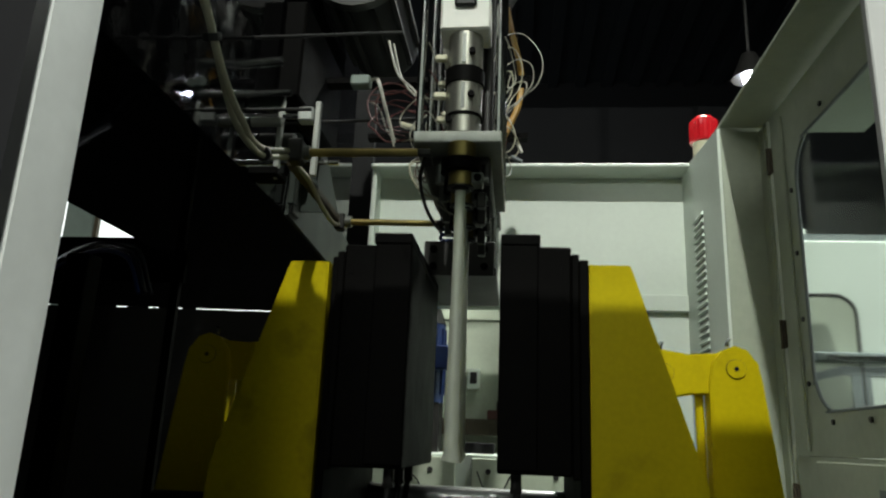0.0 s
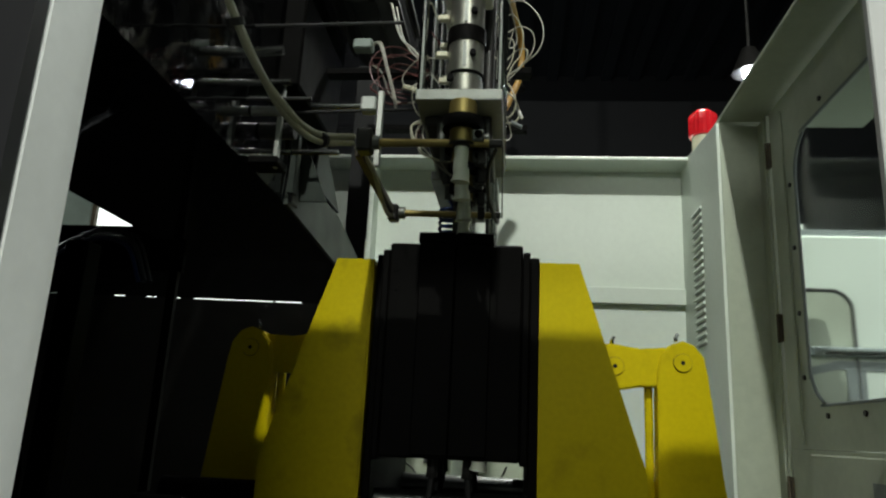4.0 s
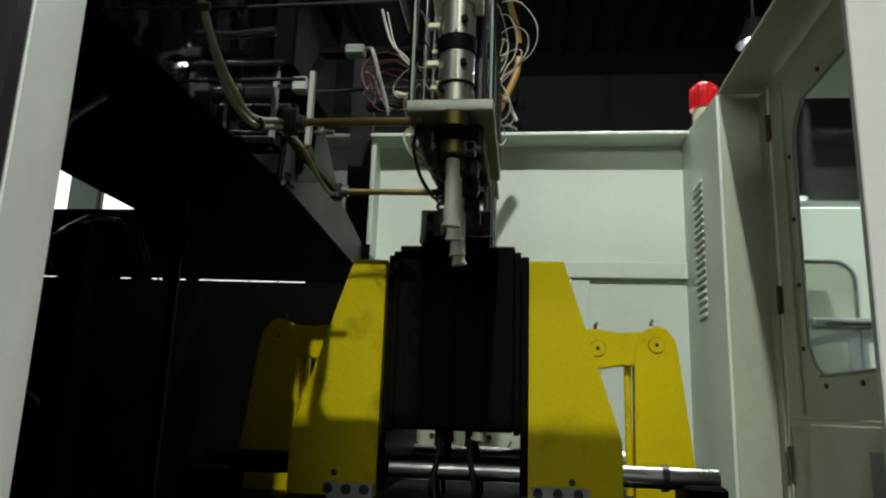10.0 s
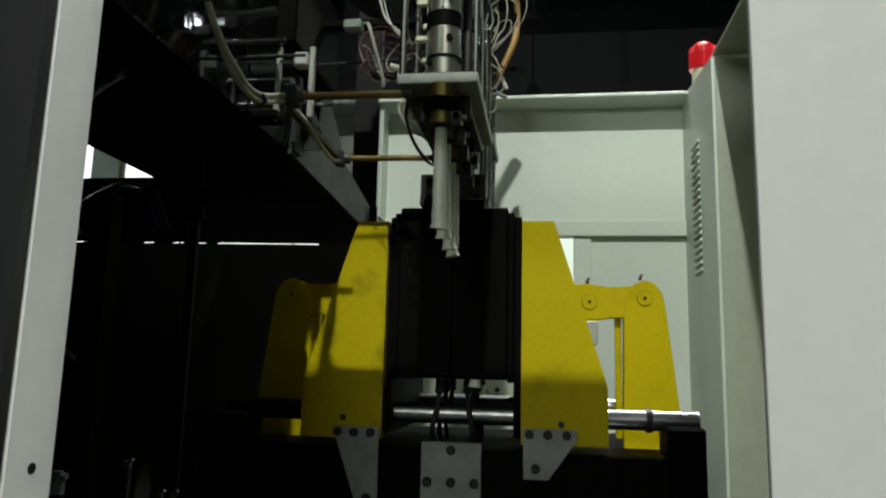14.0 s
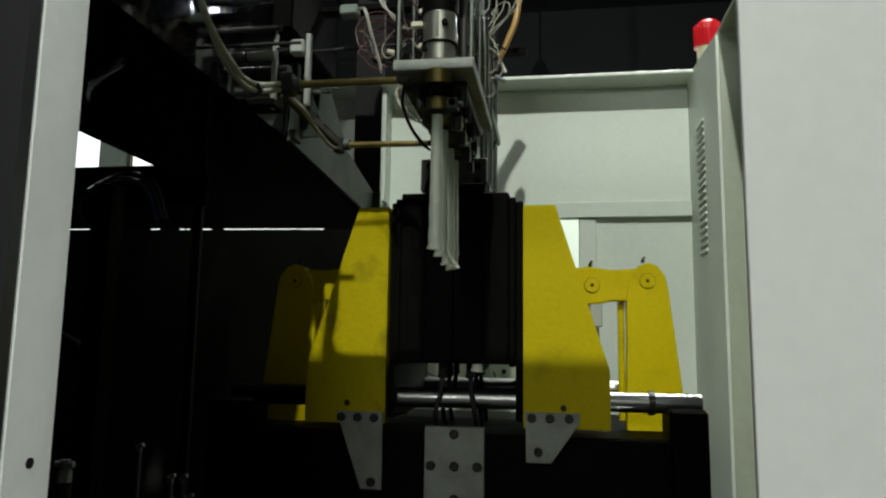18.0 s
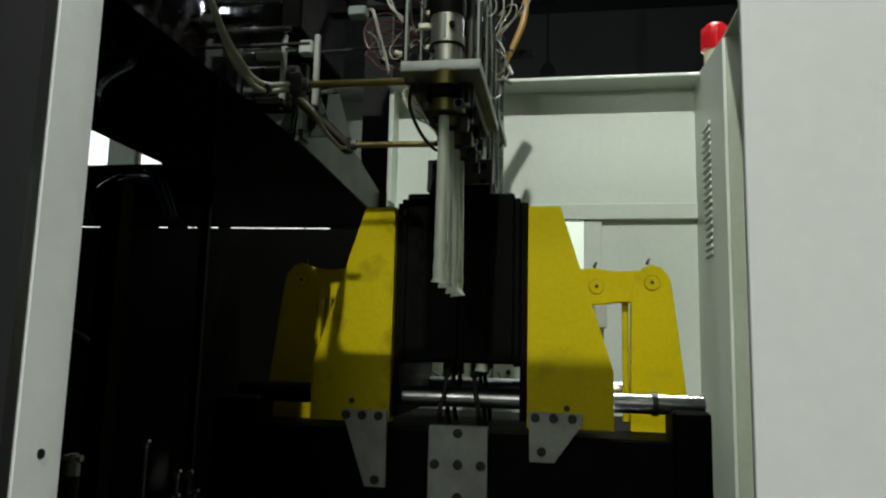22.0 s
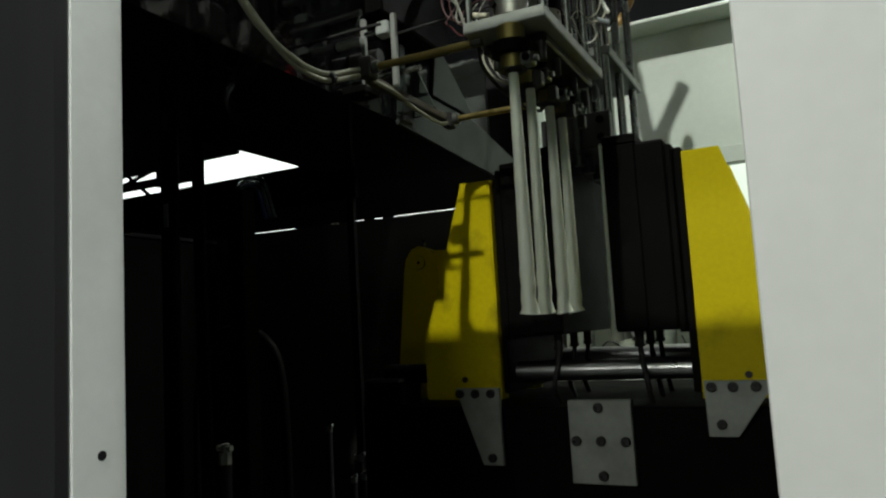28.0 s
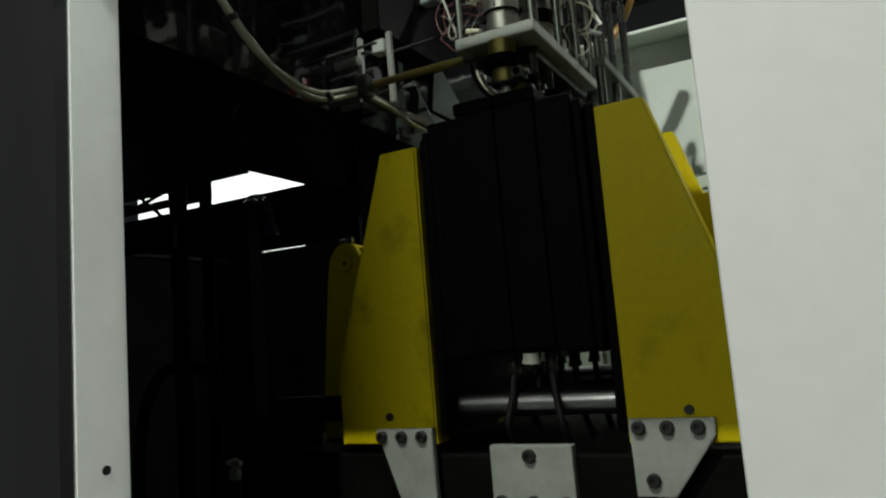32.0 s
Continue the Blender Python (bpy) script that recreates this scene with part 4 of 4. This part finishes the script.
# ---------------------------------------------------------------- moulds, clamps and carriage
def clamp_half(s):
    """One clamping half. s = 1: the one at greater x; -1 its mirror image about the parting plane."""
    cx = -0.114
    inner = 0.140 if s < 0 else 0.144

    def X(d):
        return cx + s * d

    def bx(bm, d0, d1, y0, y1, z0, z1, bevel=0.0):
        return box(bm, *sorted((X(d0), X(d1))), y0, y1, z0, z1, bevel)

    half = thing("clamp_half", "yellow clamp arm with a black steel mould half", "mould clamp", "mould clamp halves")
    part("mould", bx(N(), 0.0005, 0.115, 1.392, 1.80, 1.255, 1.615, 0.003), BLACKOX, half, "blackened steel mould half")
    part("cavity_face", bx(N(), 0.0002, 0.0022, 1.402, 1.79, 1.275, 1.60), BLACKOX, half, "blackened cavity face")
    for y in PINS:
        part("guide_strip", bx(N(), 0.0001, 0.004, y, y + 0.012, 1.30, 1.58), BLACKOX, half)
    for z0, z1 in ((1.30, 1.385), (1.40, 1.452), (1.50, 1.588)):
        part("edge_strip", bx(N(), 0.0001, 0.006, 1.3915, 1.4015, z0, z1, 0.001), BLACKOX, half, "dark steel strip along the parting edge")
    part("neck_insert", bx(N(), 0.0005, 0.065, 1.385, 1.80, 1.6155, 1.634, 0.002), BLACKOX, half)
    part("face_strip", bx(N(), 0.0005, 0.062, 1.3855, 1.3918, 1.26, 1.615, 0.002), BLACKOX, half)
    part("backing_plate", bx(N(), 0.1155, 0.128, 1.396, 1.81, 1.25, 1.604, 0.002), BLACKOX, half)
    part("platen", bx(N(), 0.1285, inner, 1.41, 1.83, 1.14, 1.598, 0.002), BLACKOX, half)
    for y in (1.402, 1.62):
        out = [(X(0.1445), 1.128), (X(0.1445), 1.588), (X(0.211), 1.588), (X(0.318), 1.246), (X(0.318), 1.128)]
        part("bracket", prism(N(), out, y, y + 0.042, bevel=0.003), YELLOW if s > 0 else YELLOWWORN, half, "thick yellow-painted steel bracket")
    for y in (1.398,):
        part("plug", rod(N(), (X(0.225), y + 0.0045, 1.170), (X(0.225), y + 0.001, 1.170), 0.0065, 10), DARKSTEEL, half)
    # link and upright lever behind
    part("lever", prism(N(), [(X(0.367), 1.109), (X(0.371), 1.42), (X(0.378), 1.455), (X(0.397), 1.478), (X(0.419), 1.486), (X(0.440), 1.478), (X(0.457), 1.455), (X(0.463), 1.42), (X(0.49), 1.18), (X(0.49), 1.109)], 1.580, 1.625, bevel=0.003), YELLOW, half)
    part("link", prism(N(), [(X(0.24), 1.474), (X(0.29), 1.478), (X(0.34), 1.470), (X(0.40), 1.474), (X(0.40), 1.40), (X(0.34), 1.398), (X(0.31), 1.392), (X(0.24), 1.392)], 1.590, 1.615, bevel=0.003), YELLOW, half)
    part("stop_rod", rod(N(), (X(0.36), 1.62, 1.13), (X(0.36), 1.62, 1.42), 0.008, 10), YELLOW, half)
    for d, z, y in ((0.294, 1.435, 1.5895), (0.417, 1.444, 1.5795)):
        pin = part("pin", rod(N(), (X(d), y, z), (X(d), y - 0.003, z), 0.0165, 24), YELLOW, half)
        bm = N()
        rod(bm, (X(d), y - 0.0031, z), (X(d), y - 0.0045, z), 0.004, 10)
        part("centre", bm, BLACKMATT, pin)
        ring = [(X(d) + 0.0165 * math.cos(2 * math.pi * k / 16), y - 0.0008, z + 0.0165 * math.sin(2 * math.pi * k / 16)) for k in range(17)]
        part("groove", hose(N(), ring, 0.0012, 5, 1), DARKSTEEL, pin)
    for d, z in ((0.29, 1.478), (0.41, 1.487)):
        bm = N()
        rod(bm, (X(d), 1.60, z), (X(d), 1.60, z + 0.008), 0.004, 8)
        rod(bm, (X(d), 1.60, z + 0.008), (X(d) + s * 0.005, 1.60, z + 0.014), 0.003, 8)
        part("grease_nipple", bm, CHROME, half)
    # bolted foot plate
    if s < 0:
        out = [(X(0.244), 1.153), (X(0.146), 1.153), (X(0.144), 0.998), (X(0.188), 0.998)]
        bolts = [(0.232, 1.142), (0.197, 1.142), (0.162, 1.142), (0.166, 1.013)]
    else:
        out = [(X(0.149), 1.161), (X(0.256), 1.161), (X(0.255), 1.140), (X(0.200), 1.063), (X(0.151), 1.063)]
        bolts = [(0.162, 1.1505), (0.198, 1.1505), (0.2355, 1.1505), (0.1745, 1.0845)]
    foot = part("foot_plate", prism(N(), out, 1.388, 1.4015, bevel=0.0015), FOOT, half, "bolted zinc-plated foot plate")
    for d, z in bolts:
        bolt(foot, X(d), 1.388, z)
    # cooling hoses below the mould
    for d, y in ((0.03, 1.45), (0.03, 1.56), (0.03, 1.67)):
        bm = N()
        rod(bm, (X(d), y, 1.254), (X(d), y, 1.232), 0.009, 10)
        rod(bm, (X(d), y, 1.232), (X(d), y, 1.224), 0.011, 6)
        part("hose_fitting", bm, DARKSTEEL, half)
        part("cooling_hose", hose(N(), [(X(d), y, 1.226), (X(d) + s * 0.004, y - 0.005, 1.19), (X(d) + s * 0.012, y - 0.012, 1.15), (X(d) + s * 0.012, y + 0.02, 1.115)], 0.0055, 8), RUBBER, half, smooth=True)
    for k in range(9):
        part("vent_mark", box(N(), *sorted((X(0.098), X(0.104))), 1.3905, 1.3919, 1.30 + 0.033 * k, 1.318 + 0.033 * k), BLACKOX, half)
    return half


PINS = (1.42, 1.51, 1.60, 1.69)
right_half = clamp_half(1)
left_half = clamp_half(-1)

carriage = thing("mould_carriage", "black mould carriage with chromed tie bars", "carriage")
part("base", box(N(), -0.66, 0.386, 1.415, 1.98, 0.62, 1.112, 0.004), BLACKOX, carriage)
part("end_block", box(N(), 0.318, 0.392, 1.405, 1.52, 1.0, 1.172, 0.006), BLACKOX, carriage)
part("end_block", box(N(), -0.66, -0.56, 1.42, 1.52, 1.0, 1.172, 0.006), BLACKOX, carriage)
part("tie_bar", rod(N(), (-0.62, 1.47, 1.180), (0.390, 1.47, 1.180), 0.021, 28), TIEBAR, carriage, smooth=True)
part("tie_bar", rod(N(), (-0.62, 1.80, 1.190), (0.390, 1.80, 1.190), 0.021, 28), TIEBAR, carriage, smooth=True)
cp = part("centre_plate", box(N(), -0.171, -0.048, 1.396, 1.414, 0.968, 1.127, 0.0015), FOOT, carriage, "bolted zinc-plated plate")
for x, z in ((-0.110, 1.113), (-0.157, 1.0495), (-0.109, 1.0500), (-0.062, 1.0495), (-0.109, 0.985)):
    bolt(cp, x, 1.396, z, 0.0095)
part("toggle_cylinder", rod(N(), (0.03, 1.953, 1.400), (0.189, 1.953, 1.400), 0.018, 20), CHROME, carriage, "chromed toggle cylinder", smooth=True)
part("cylinder_block", box(N(), 0.10, 0.1895, 1.94, 1.966, 1.352, 1.380, 0.002), BLACKOX, carriage)
part("cylinder_end", box(N(), 0.190, 0.224, 1.935, 1.971, 1.350, 1.415, 0.003), PLATE, carriage, "grey cast end cap")
part("cylinder_strut", box(N(), 0.193, 0.216, 1.94, 1.966, 1.1125, 1.3495, 0.002), DULL, carriage)
# Black sleeve added over the bar to paint in the shade there.
part("bar_shade", rod(N(), (-0.62, 1.47, 1.180), (-0.440, 1.47, 1.180), 0.0222, 24), BLACKOX, carriage, "black sleeve added for the shade on the bar's left end", smooth=True)
part("bar_collar", rod(N(), (0.285, 1.47, 1.180), (0.297, 1.47, 1.180), 0.025, 20), DARKSTEEL, carriage, smooth=True)

bed = thing("machine_bed", "black steel machine bed under the carriage", "machine bed")
part("frame", box(N(), -0.9, 0.54, 0.70, 2.30, 0.0, 0.60, 0.005), BLACKPAINT, bed)
for x in (-0.5, 0.2):
    part("rail", box(N(), x - 0.02, x + 0.02, 0.72, 2.28, 0.601, 0.62), CHROME, bed)

# ---------------------------------------------------------------- parisons
def parisons(tip, length):
    out = []
    for i, y in enumerate(PY):
        p = thing("parison", "soft white plastic tube hanging from the die", "plastic tube", "row of plastic tubes", (px(y), y, tip))
        bm = N()
        n = 44
        ph = 0.7 * i

        def curl(h):
            """Sideways drift of the soft tube, strongest in its curled lower end."""
            k = 0.0006 * math.exp(-(h / 0.04) ** 2) + 0.0003 * (1 - h / length)
            return k * math.sin(h * 190 + ph), k * math.cos(h * 150 + ph)

        pts = [(*curl(length * k / n), length * k / n) for k in range(n + 1)]

        def girth(u):
            h = u * length
            fade = math.exp(-(h / 0.04) ** 2)
            return 0.0112 - 0.0036 * min(1, 1.3 * u) + fade * 0.0004 * math.sin(h * 150 + ph) + 0.0030 * max(0.0, 1 - h / 0.010) ** 1.5

        hose(bm, pts, 0.011, 16, 2, girth)
        part("tube", bm, PARISON, p, smooth=True)
        out.append(p)
    return out


cut_tubes = parisons(1.275, 0.385)
new_tubes = parisons(1.66, 0.43)

# ---------------------------------------------------------------- clutter on the dark side and behind
hs = thing("hydraulic_hose", "black hydraulic hose trailing in an arc from the carriage", "hose")
part("hose", hose(N(), [(-1.46, 1.7, 0.0), (-1.46, 1.7, 0.9), (-1.445, 1.7, 1.16), (-1.38, 1.7, 1.285), (-1.28, 1.7, 1.31), (-1.17, 1.7, 1.265), (-1.12, 1.7, 1.13), (-1.11, 1.7, 0.7), (-1.11, 1.7, 0.0)], 0.014, 10), BLACKOX, hs, smooth=True)
fit = thing("hose_coupling", "bright metal hose coupling on a black standpipe", "coupling", at=(-0.72, 1.04, 0))
part("standpipe", rod(N(), (0, 0, 0), (0, 0, 1.055), 0.012, 12), BLACKMATT, fit, smooth=True)
part("nut", rod(N(), (0, 0, 1.055), (0, 0, 1.075), 0.012, 6), FOOT, fit)
part("sleeve", rod(N(), (0, 0, 1.075), (0, 0, 1.092), 0.008, 12), FOOT, fit, smooth=True)
part("side_nut", rod(N(), (-0.018, 0, 1.084), (0.016, 0, 1.084), 0.006, 6), FOOT, fit)
for x, y, z in ((-1.10, 1.89, 0.975), (-0.98, 1.86, 0.90), (-0.86, 1.70, 0.93), (-0.80, 1.62, 0.90), (-0.92, 1.75, 0.86)):
    cf = thing("pipe_fitting", "small bright pipe fitting on a black standpipe", "fitting", "pipe fittings", (x, y, 0))
    part("pipe", rod(N(), (0, 0, 0), (0, 0, z), 0.010, 10), BLACKMATT, cf, smooth=True)
    part("nut", rod(N(), (0, 0, z), (0, 0, z + 0.016), 0.010, 6), DULL, cf)
    part("elbow", rod(N(), (0, 0, z + 0.016), (0.018, -0.006, z + 0.022), 0.005, 8), DULL, cf)
ledge = thing("side_cabinet", "black steel cabinet against the unlit side wall", "cabinet", at=(-2.29, 2.0, 0))
part("body", box(N(), -0.28, 0.28, -0.35, 0.36, 0.0, 1.688, 0.004), BLACKOX, ledge)
part("top", box(N(), -0.285, 0.29, -0.36, 0.365, 1.6885, 1.704, 0.003), BLACKMATT, ledge)
tubes = thing("air_tubes", "glossy air tubes bent in an arc over a black stand", "tube bundle", at=(-0.72, 1.10, 0.6))
for k in range(4):
    o, q = 0.0055 * k, 0.005 * (k % 2)
    pts = [(-0.262, 0.30, 0.960 + o), (-0.215, 0.215 + q, 0.972 + o), (-0.131, 0.103 + q, 0.971 + o), (0.0, -0.002 + q, 0.978 + o), (0.085, -0.07 + q, 0.966 + o), (0.150 + 0.6 * o, -0.122 + q, 0.938 + o), (0.185 + o, -0.145 + q, 0.885)]
    part("air_tube", hose(N(), pts, 0.0030, 8, 5), BLUE if k == 0 else AIRTUBE, tubes, "blue air tube" if k == 0 else "", smooth=True)
part("stand", box(N(), -0.02, 0.02, -0.02, 0.02, 0.0005, 0.976, 0.002), BLACKOX, tubes)
riser = thing("cable_riser", "black sleeved cable riser standing on the floor on the unlit side", "cable riser", at=(-1.012, 1.28, 0))
part("sleeve", hose(N(), [(0.01, 0.0, 0.0), (0.01, 0.0, 0.8), (0.0, 0.0, 1.5), (-0.002, 0.0, 1.66), (0.006, -0.005, 1.80), (0.012, -0.01, 2.10), (0.012, -0.01, 2.59)], 0.0150, 12), BLACKOX, riser, smooth=True)
part("sleeve", rod(N(), (-0.096, 0.0, 0.0), (-0.096, 0.0, 2.59), 0.022, 12), BLACKOX, riser, smooth=True)
part("tag", box(N(), -0.093, -0.080, -0.0245, -0.0205, 1.56, 1.617), TAPE, riser, "grey tag on the sleeve")
for k in range(11):
    structure("vent_slot", box(N(), -2.57, -2.49, BY - 0.004, BY - 0.0005, 1.28 + 0.031 * k, 1.287 + 0.031 * k), PLATE, "thin vent slot lip in the back panel")

# equipment in the space behind
mo = thing("electric_motor", "blue electric motor with cooling fins", "motor", at=(-0.36, 2.80, 0))
part("stand", box(N(), -0.07, 0.07, -0.06, 0.08, 0, 1.4395), DARKSTEEL, mo)
part("housing", rod(N(), (0, 0, 1.44), (0, 0, 1.74), 0.078, 24), BLUE, mo, smooth=True)
for k in range(14):
    a = 2 * math.pi * k / 14
    part("fin", box(N(), 0.078 * math.cos(a) - 0.006, 0.078 * math.cos(a) + 0.006, 0.078 * math.sin(a) - 0.004, 0.078 * math.sin(a) + 0.004, 1.47, 1.72), BLUE, mo)
part("fan_cover", rod(N(), (0, 0, 1.74), (0, 0, 1.80), 0.080, 24, 0.06), DARKSTEEL, mo, smooth=True)
part("terminal_box", box(N(), 0.05, 0.105, -0.10, -0.03, 1.56, 1.65, 0.006), BLUE, mo)
cb = thing("control_box", "low white control box with a hinged lid", "control box", at=(-0.16, 2.72, 0))
part("body", box(N(), -0.32, 0.42, 0.0, 0.3, 0, 1.26, 0.006), WHITE, cb)
part("lid", box(N(), -0.30, -0.06, -0.012, -0.001, 1.08, 1.245, 0.003), DOORPAINT, cb)
part("lid", box(N(), 0.0, 0.40, -0.012, -0.001, 1.08, 1.245, 0.003), DOORPAINT, cb)
for x, z in ((-0.15, 1.20), (0.06, 1.20), (0.03, 1.13), (0.30, 1.19)):
    part("knob", rod(N(), (x, -0.012, z), (x, -0.022, z), 0.010, 12), RUBBER, cb)
part("wire", hose(N(), [(-0.28, -0.02, 1.16), (-0.24, -0.03, 1.19), (-0.19, -0.03, 1.16), (-0.18, -0.02, 1.10)], 0.003, 6), RUBBER, cb, smooth=True)
part("wire", hose(N(), [(0.02, -0.02, 1.20), (0.05, -0.03, 1.14), (0.10, -0.03, 1.12), (0.14, -0.02, 1.19)], 0.003, 6), RUBBER, cb, smooth=True)
part("box_top", box(N(), -0.04, 0.08, 0.02, 0.1, 1.261, 1.30, 0.004), BLACKMATT, cb)
for k, (x, z) in enumerate(((-0.02, 1.42), (0.02, 1.46))):
    jb = thing("junction_box", "small dark junction box on the rear wall", "junction box", at=(x - 0.08, 3.26, z))
    part("body", box(N(), -0.03, 0.03, 0.0, 0.038, -0.02, 0.02, 0.003), RUBBER if k else WIRER, jb)
sw = thing("switch_box", "small white wall switch box with a dark rocker", "switch box", at=(-0.195, 3.298, 1.575))
part("body", box(N(), -0.028, 0.028, -0.03, 0.0, -0.045, 0.045, 0.003), WHITE, sw)
part("rocker", box(N(), -0.016, 0.014, -0.036, -0.0301, -0.022, 0.030, 0.003), RUBBER, sw)
cov = structure("rear_trim", box(N(), -1.0, -0.001, 3.285, 3.299, 1.845, 1.858), DOORPAINT, "narrow trim strip along the rear sheet wall")
part("skirting", box(N(), -0.35, -0.001, 3.25, 3.299, 1.33, 1.40), RUST, cov, "brown skirting strip")


# ---------------------------------------------------------------- what moves
def motions():
    def carried_y(t, table):
        for (a, u), (b, v) in zip(table, table[1:]):
            if a <= t <= b:
                k = (t - a) / (b - a)
                return u + (v - u) * k
        return table[-1][1]

    shift = [(0, -0.24), (0.2, -0.335), (0.4, -0.405), (0.6, -0.424), (1.0, -0.429), (3.1, -0.429), (3.3, -0.395), (3.5, -0.338), (4.0, -0.19), (4.5, -0.08), (5.0, -0.015), (5.4, 0.0), (29.05, 0.0), (29.2, -0.07), (29.4, -0.204), (29.6, -0.32), (29.8, -0.39), (30.0, -0.422), (30.4, -0.43), (32, -0.43)]
    gap = [(0, 0.073), (1.1, 0.071), (1.3, 0.062), (1.5, 0.046), (1.7, 0.028), (1.9, 0.010), (2.05, 0.0), (27.5, 0.0), (27.8, 0.03), (28.1, 0.06), (28.4, 0.070), (30.6, 0.070), (30.8, 0.058), (31.0, 0.040), (31.2, 0.018), (31.4, 0.003), (31.5, 0.0), (32, 0.0)]
    times = sorted({t for t, _ in shift} | {t for t, _ in gap})

    def base(t):
        y = carried_y(t, shift)
        return (-0.046 if t < 15 else -0.034) * y, y

    walk(hs, [(t, pose(-0.45 * base(t)[1], base(t)[1], 0.1 * base(t)[1])) for t in times])
    walk(carriage, [(t, pose(*base(t), 0)) for t in times])
    for half, s in ((right_half, 1), (left_half, -1)):
        walk(half, [(t, pose(base(t)[0] + s * carried_y(t, gap), base(t)[1], 0)) for t in times])
    lift = [(0, 0), (3.15, 0.0), (3.3, 0.010), (3.5, 0.026), (3.8, 0.045), (4.2, 0.056), (5.0, 0.058), (5.5, 0.057), (6.0, 0.054), (6.5, 0.044), (7.0, 0.033), (7.5, 0.021), (8.0, 0.008), (8.3, 0.002), (8.5, 0.0), (32, 0.0)]
    walk(head, [(t, pose(0, 0, z - 0.0290)) for t, z in lift])
    reach = [(0, 0.0), (2.65, 0.0), (2.8, 0.03), (3.0, 0.085), (3.2, 0.10), (3.5, 0.105), (4.2, 0.105), (4.6, 0.06), (5.0, 0.01), (5.3, 0.0), (32, 0.0)]
    walk(knife, [(t, pose(x, 0, 0)) for t, x in reach])
    walk(lead, [(t, pose(x, 0, 0)) for t, x in reach])
    walk(cable, [(t, pose(-0.345, 0.58, 1.80, 0, 0, -x * 147)) for t, x in reach])
    for i, p in enumerate(cut_tubes):
        y0 = PY[i]
        rows = [(0, pose(px(y0), y0, 1.275)), (1.0, pose(px(y0), y0, 1.262)), (3.0, pose(px(y0), y0, 1.24))]
        rows += [(t, pose(px(y0) + base(t)[0] + 0.02, y0 + base(t)[1] + 0.429, 1.24)) for t, _ in shift if 3.05 < t < 6]
        rows += [(32, rows[-1][1])]
        walk(p, rows)
    tips = [(0, 1.652), (2.0, 1.640), (3.15, 1.640), (3.5, 1.636), (4.2, 1.655), (5.0, 1.660), (5.5, 1.656), (6.0, 1.650), (6.5, 1.638), (7.0, 1.616), (7.5, 1.600), (8.0, 1.583), (8.5, 1.571), (9.0, 1.562), (10.0, 1.549), (11.0, 1.536), (12.0, 1.522), (13.0, 1.503), (14.5, 1.482), (16.5, 1.457), (19.0, 1.422), (22.0, 1.384), (23.0, 1.370), (26.0, 1.326), (28.5, 1.290), (31.0, 1.253), (32.0, 1.240)]
    for i, p in enumerate(new_tubes):
        walk(p, [(t, pose(px(PY[i]), PY[i], z)) for t, z in tips])


motions()
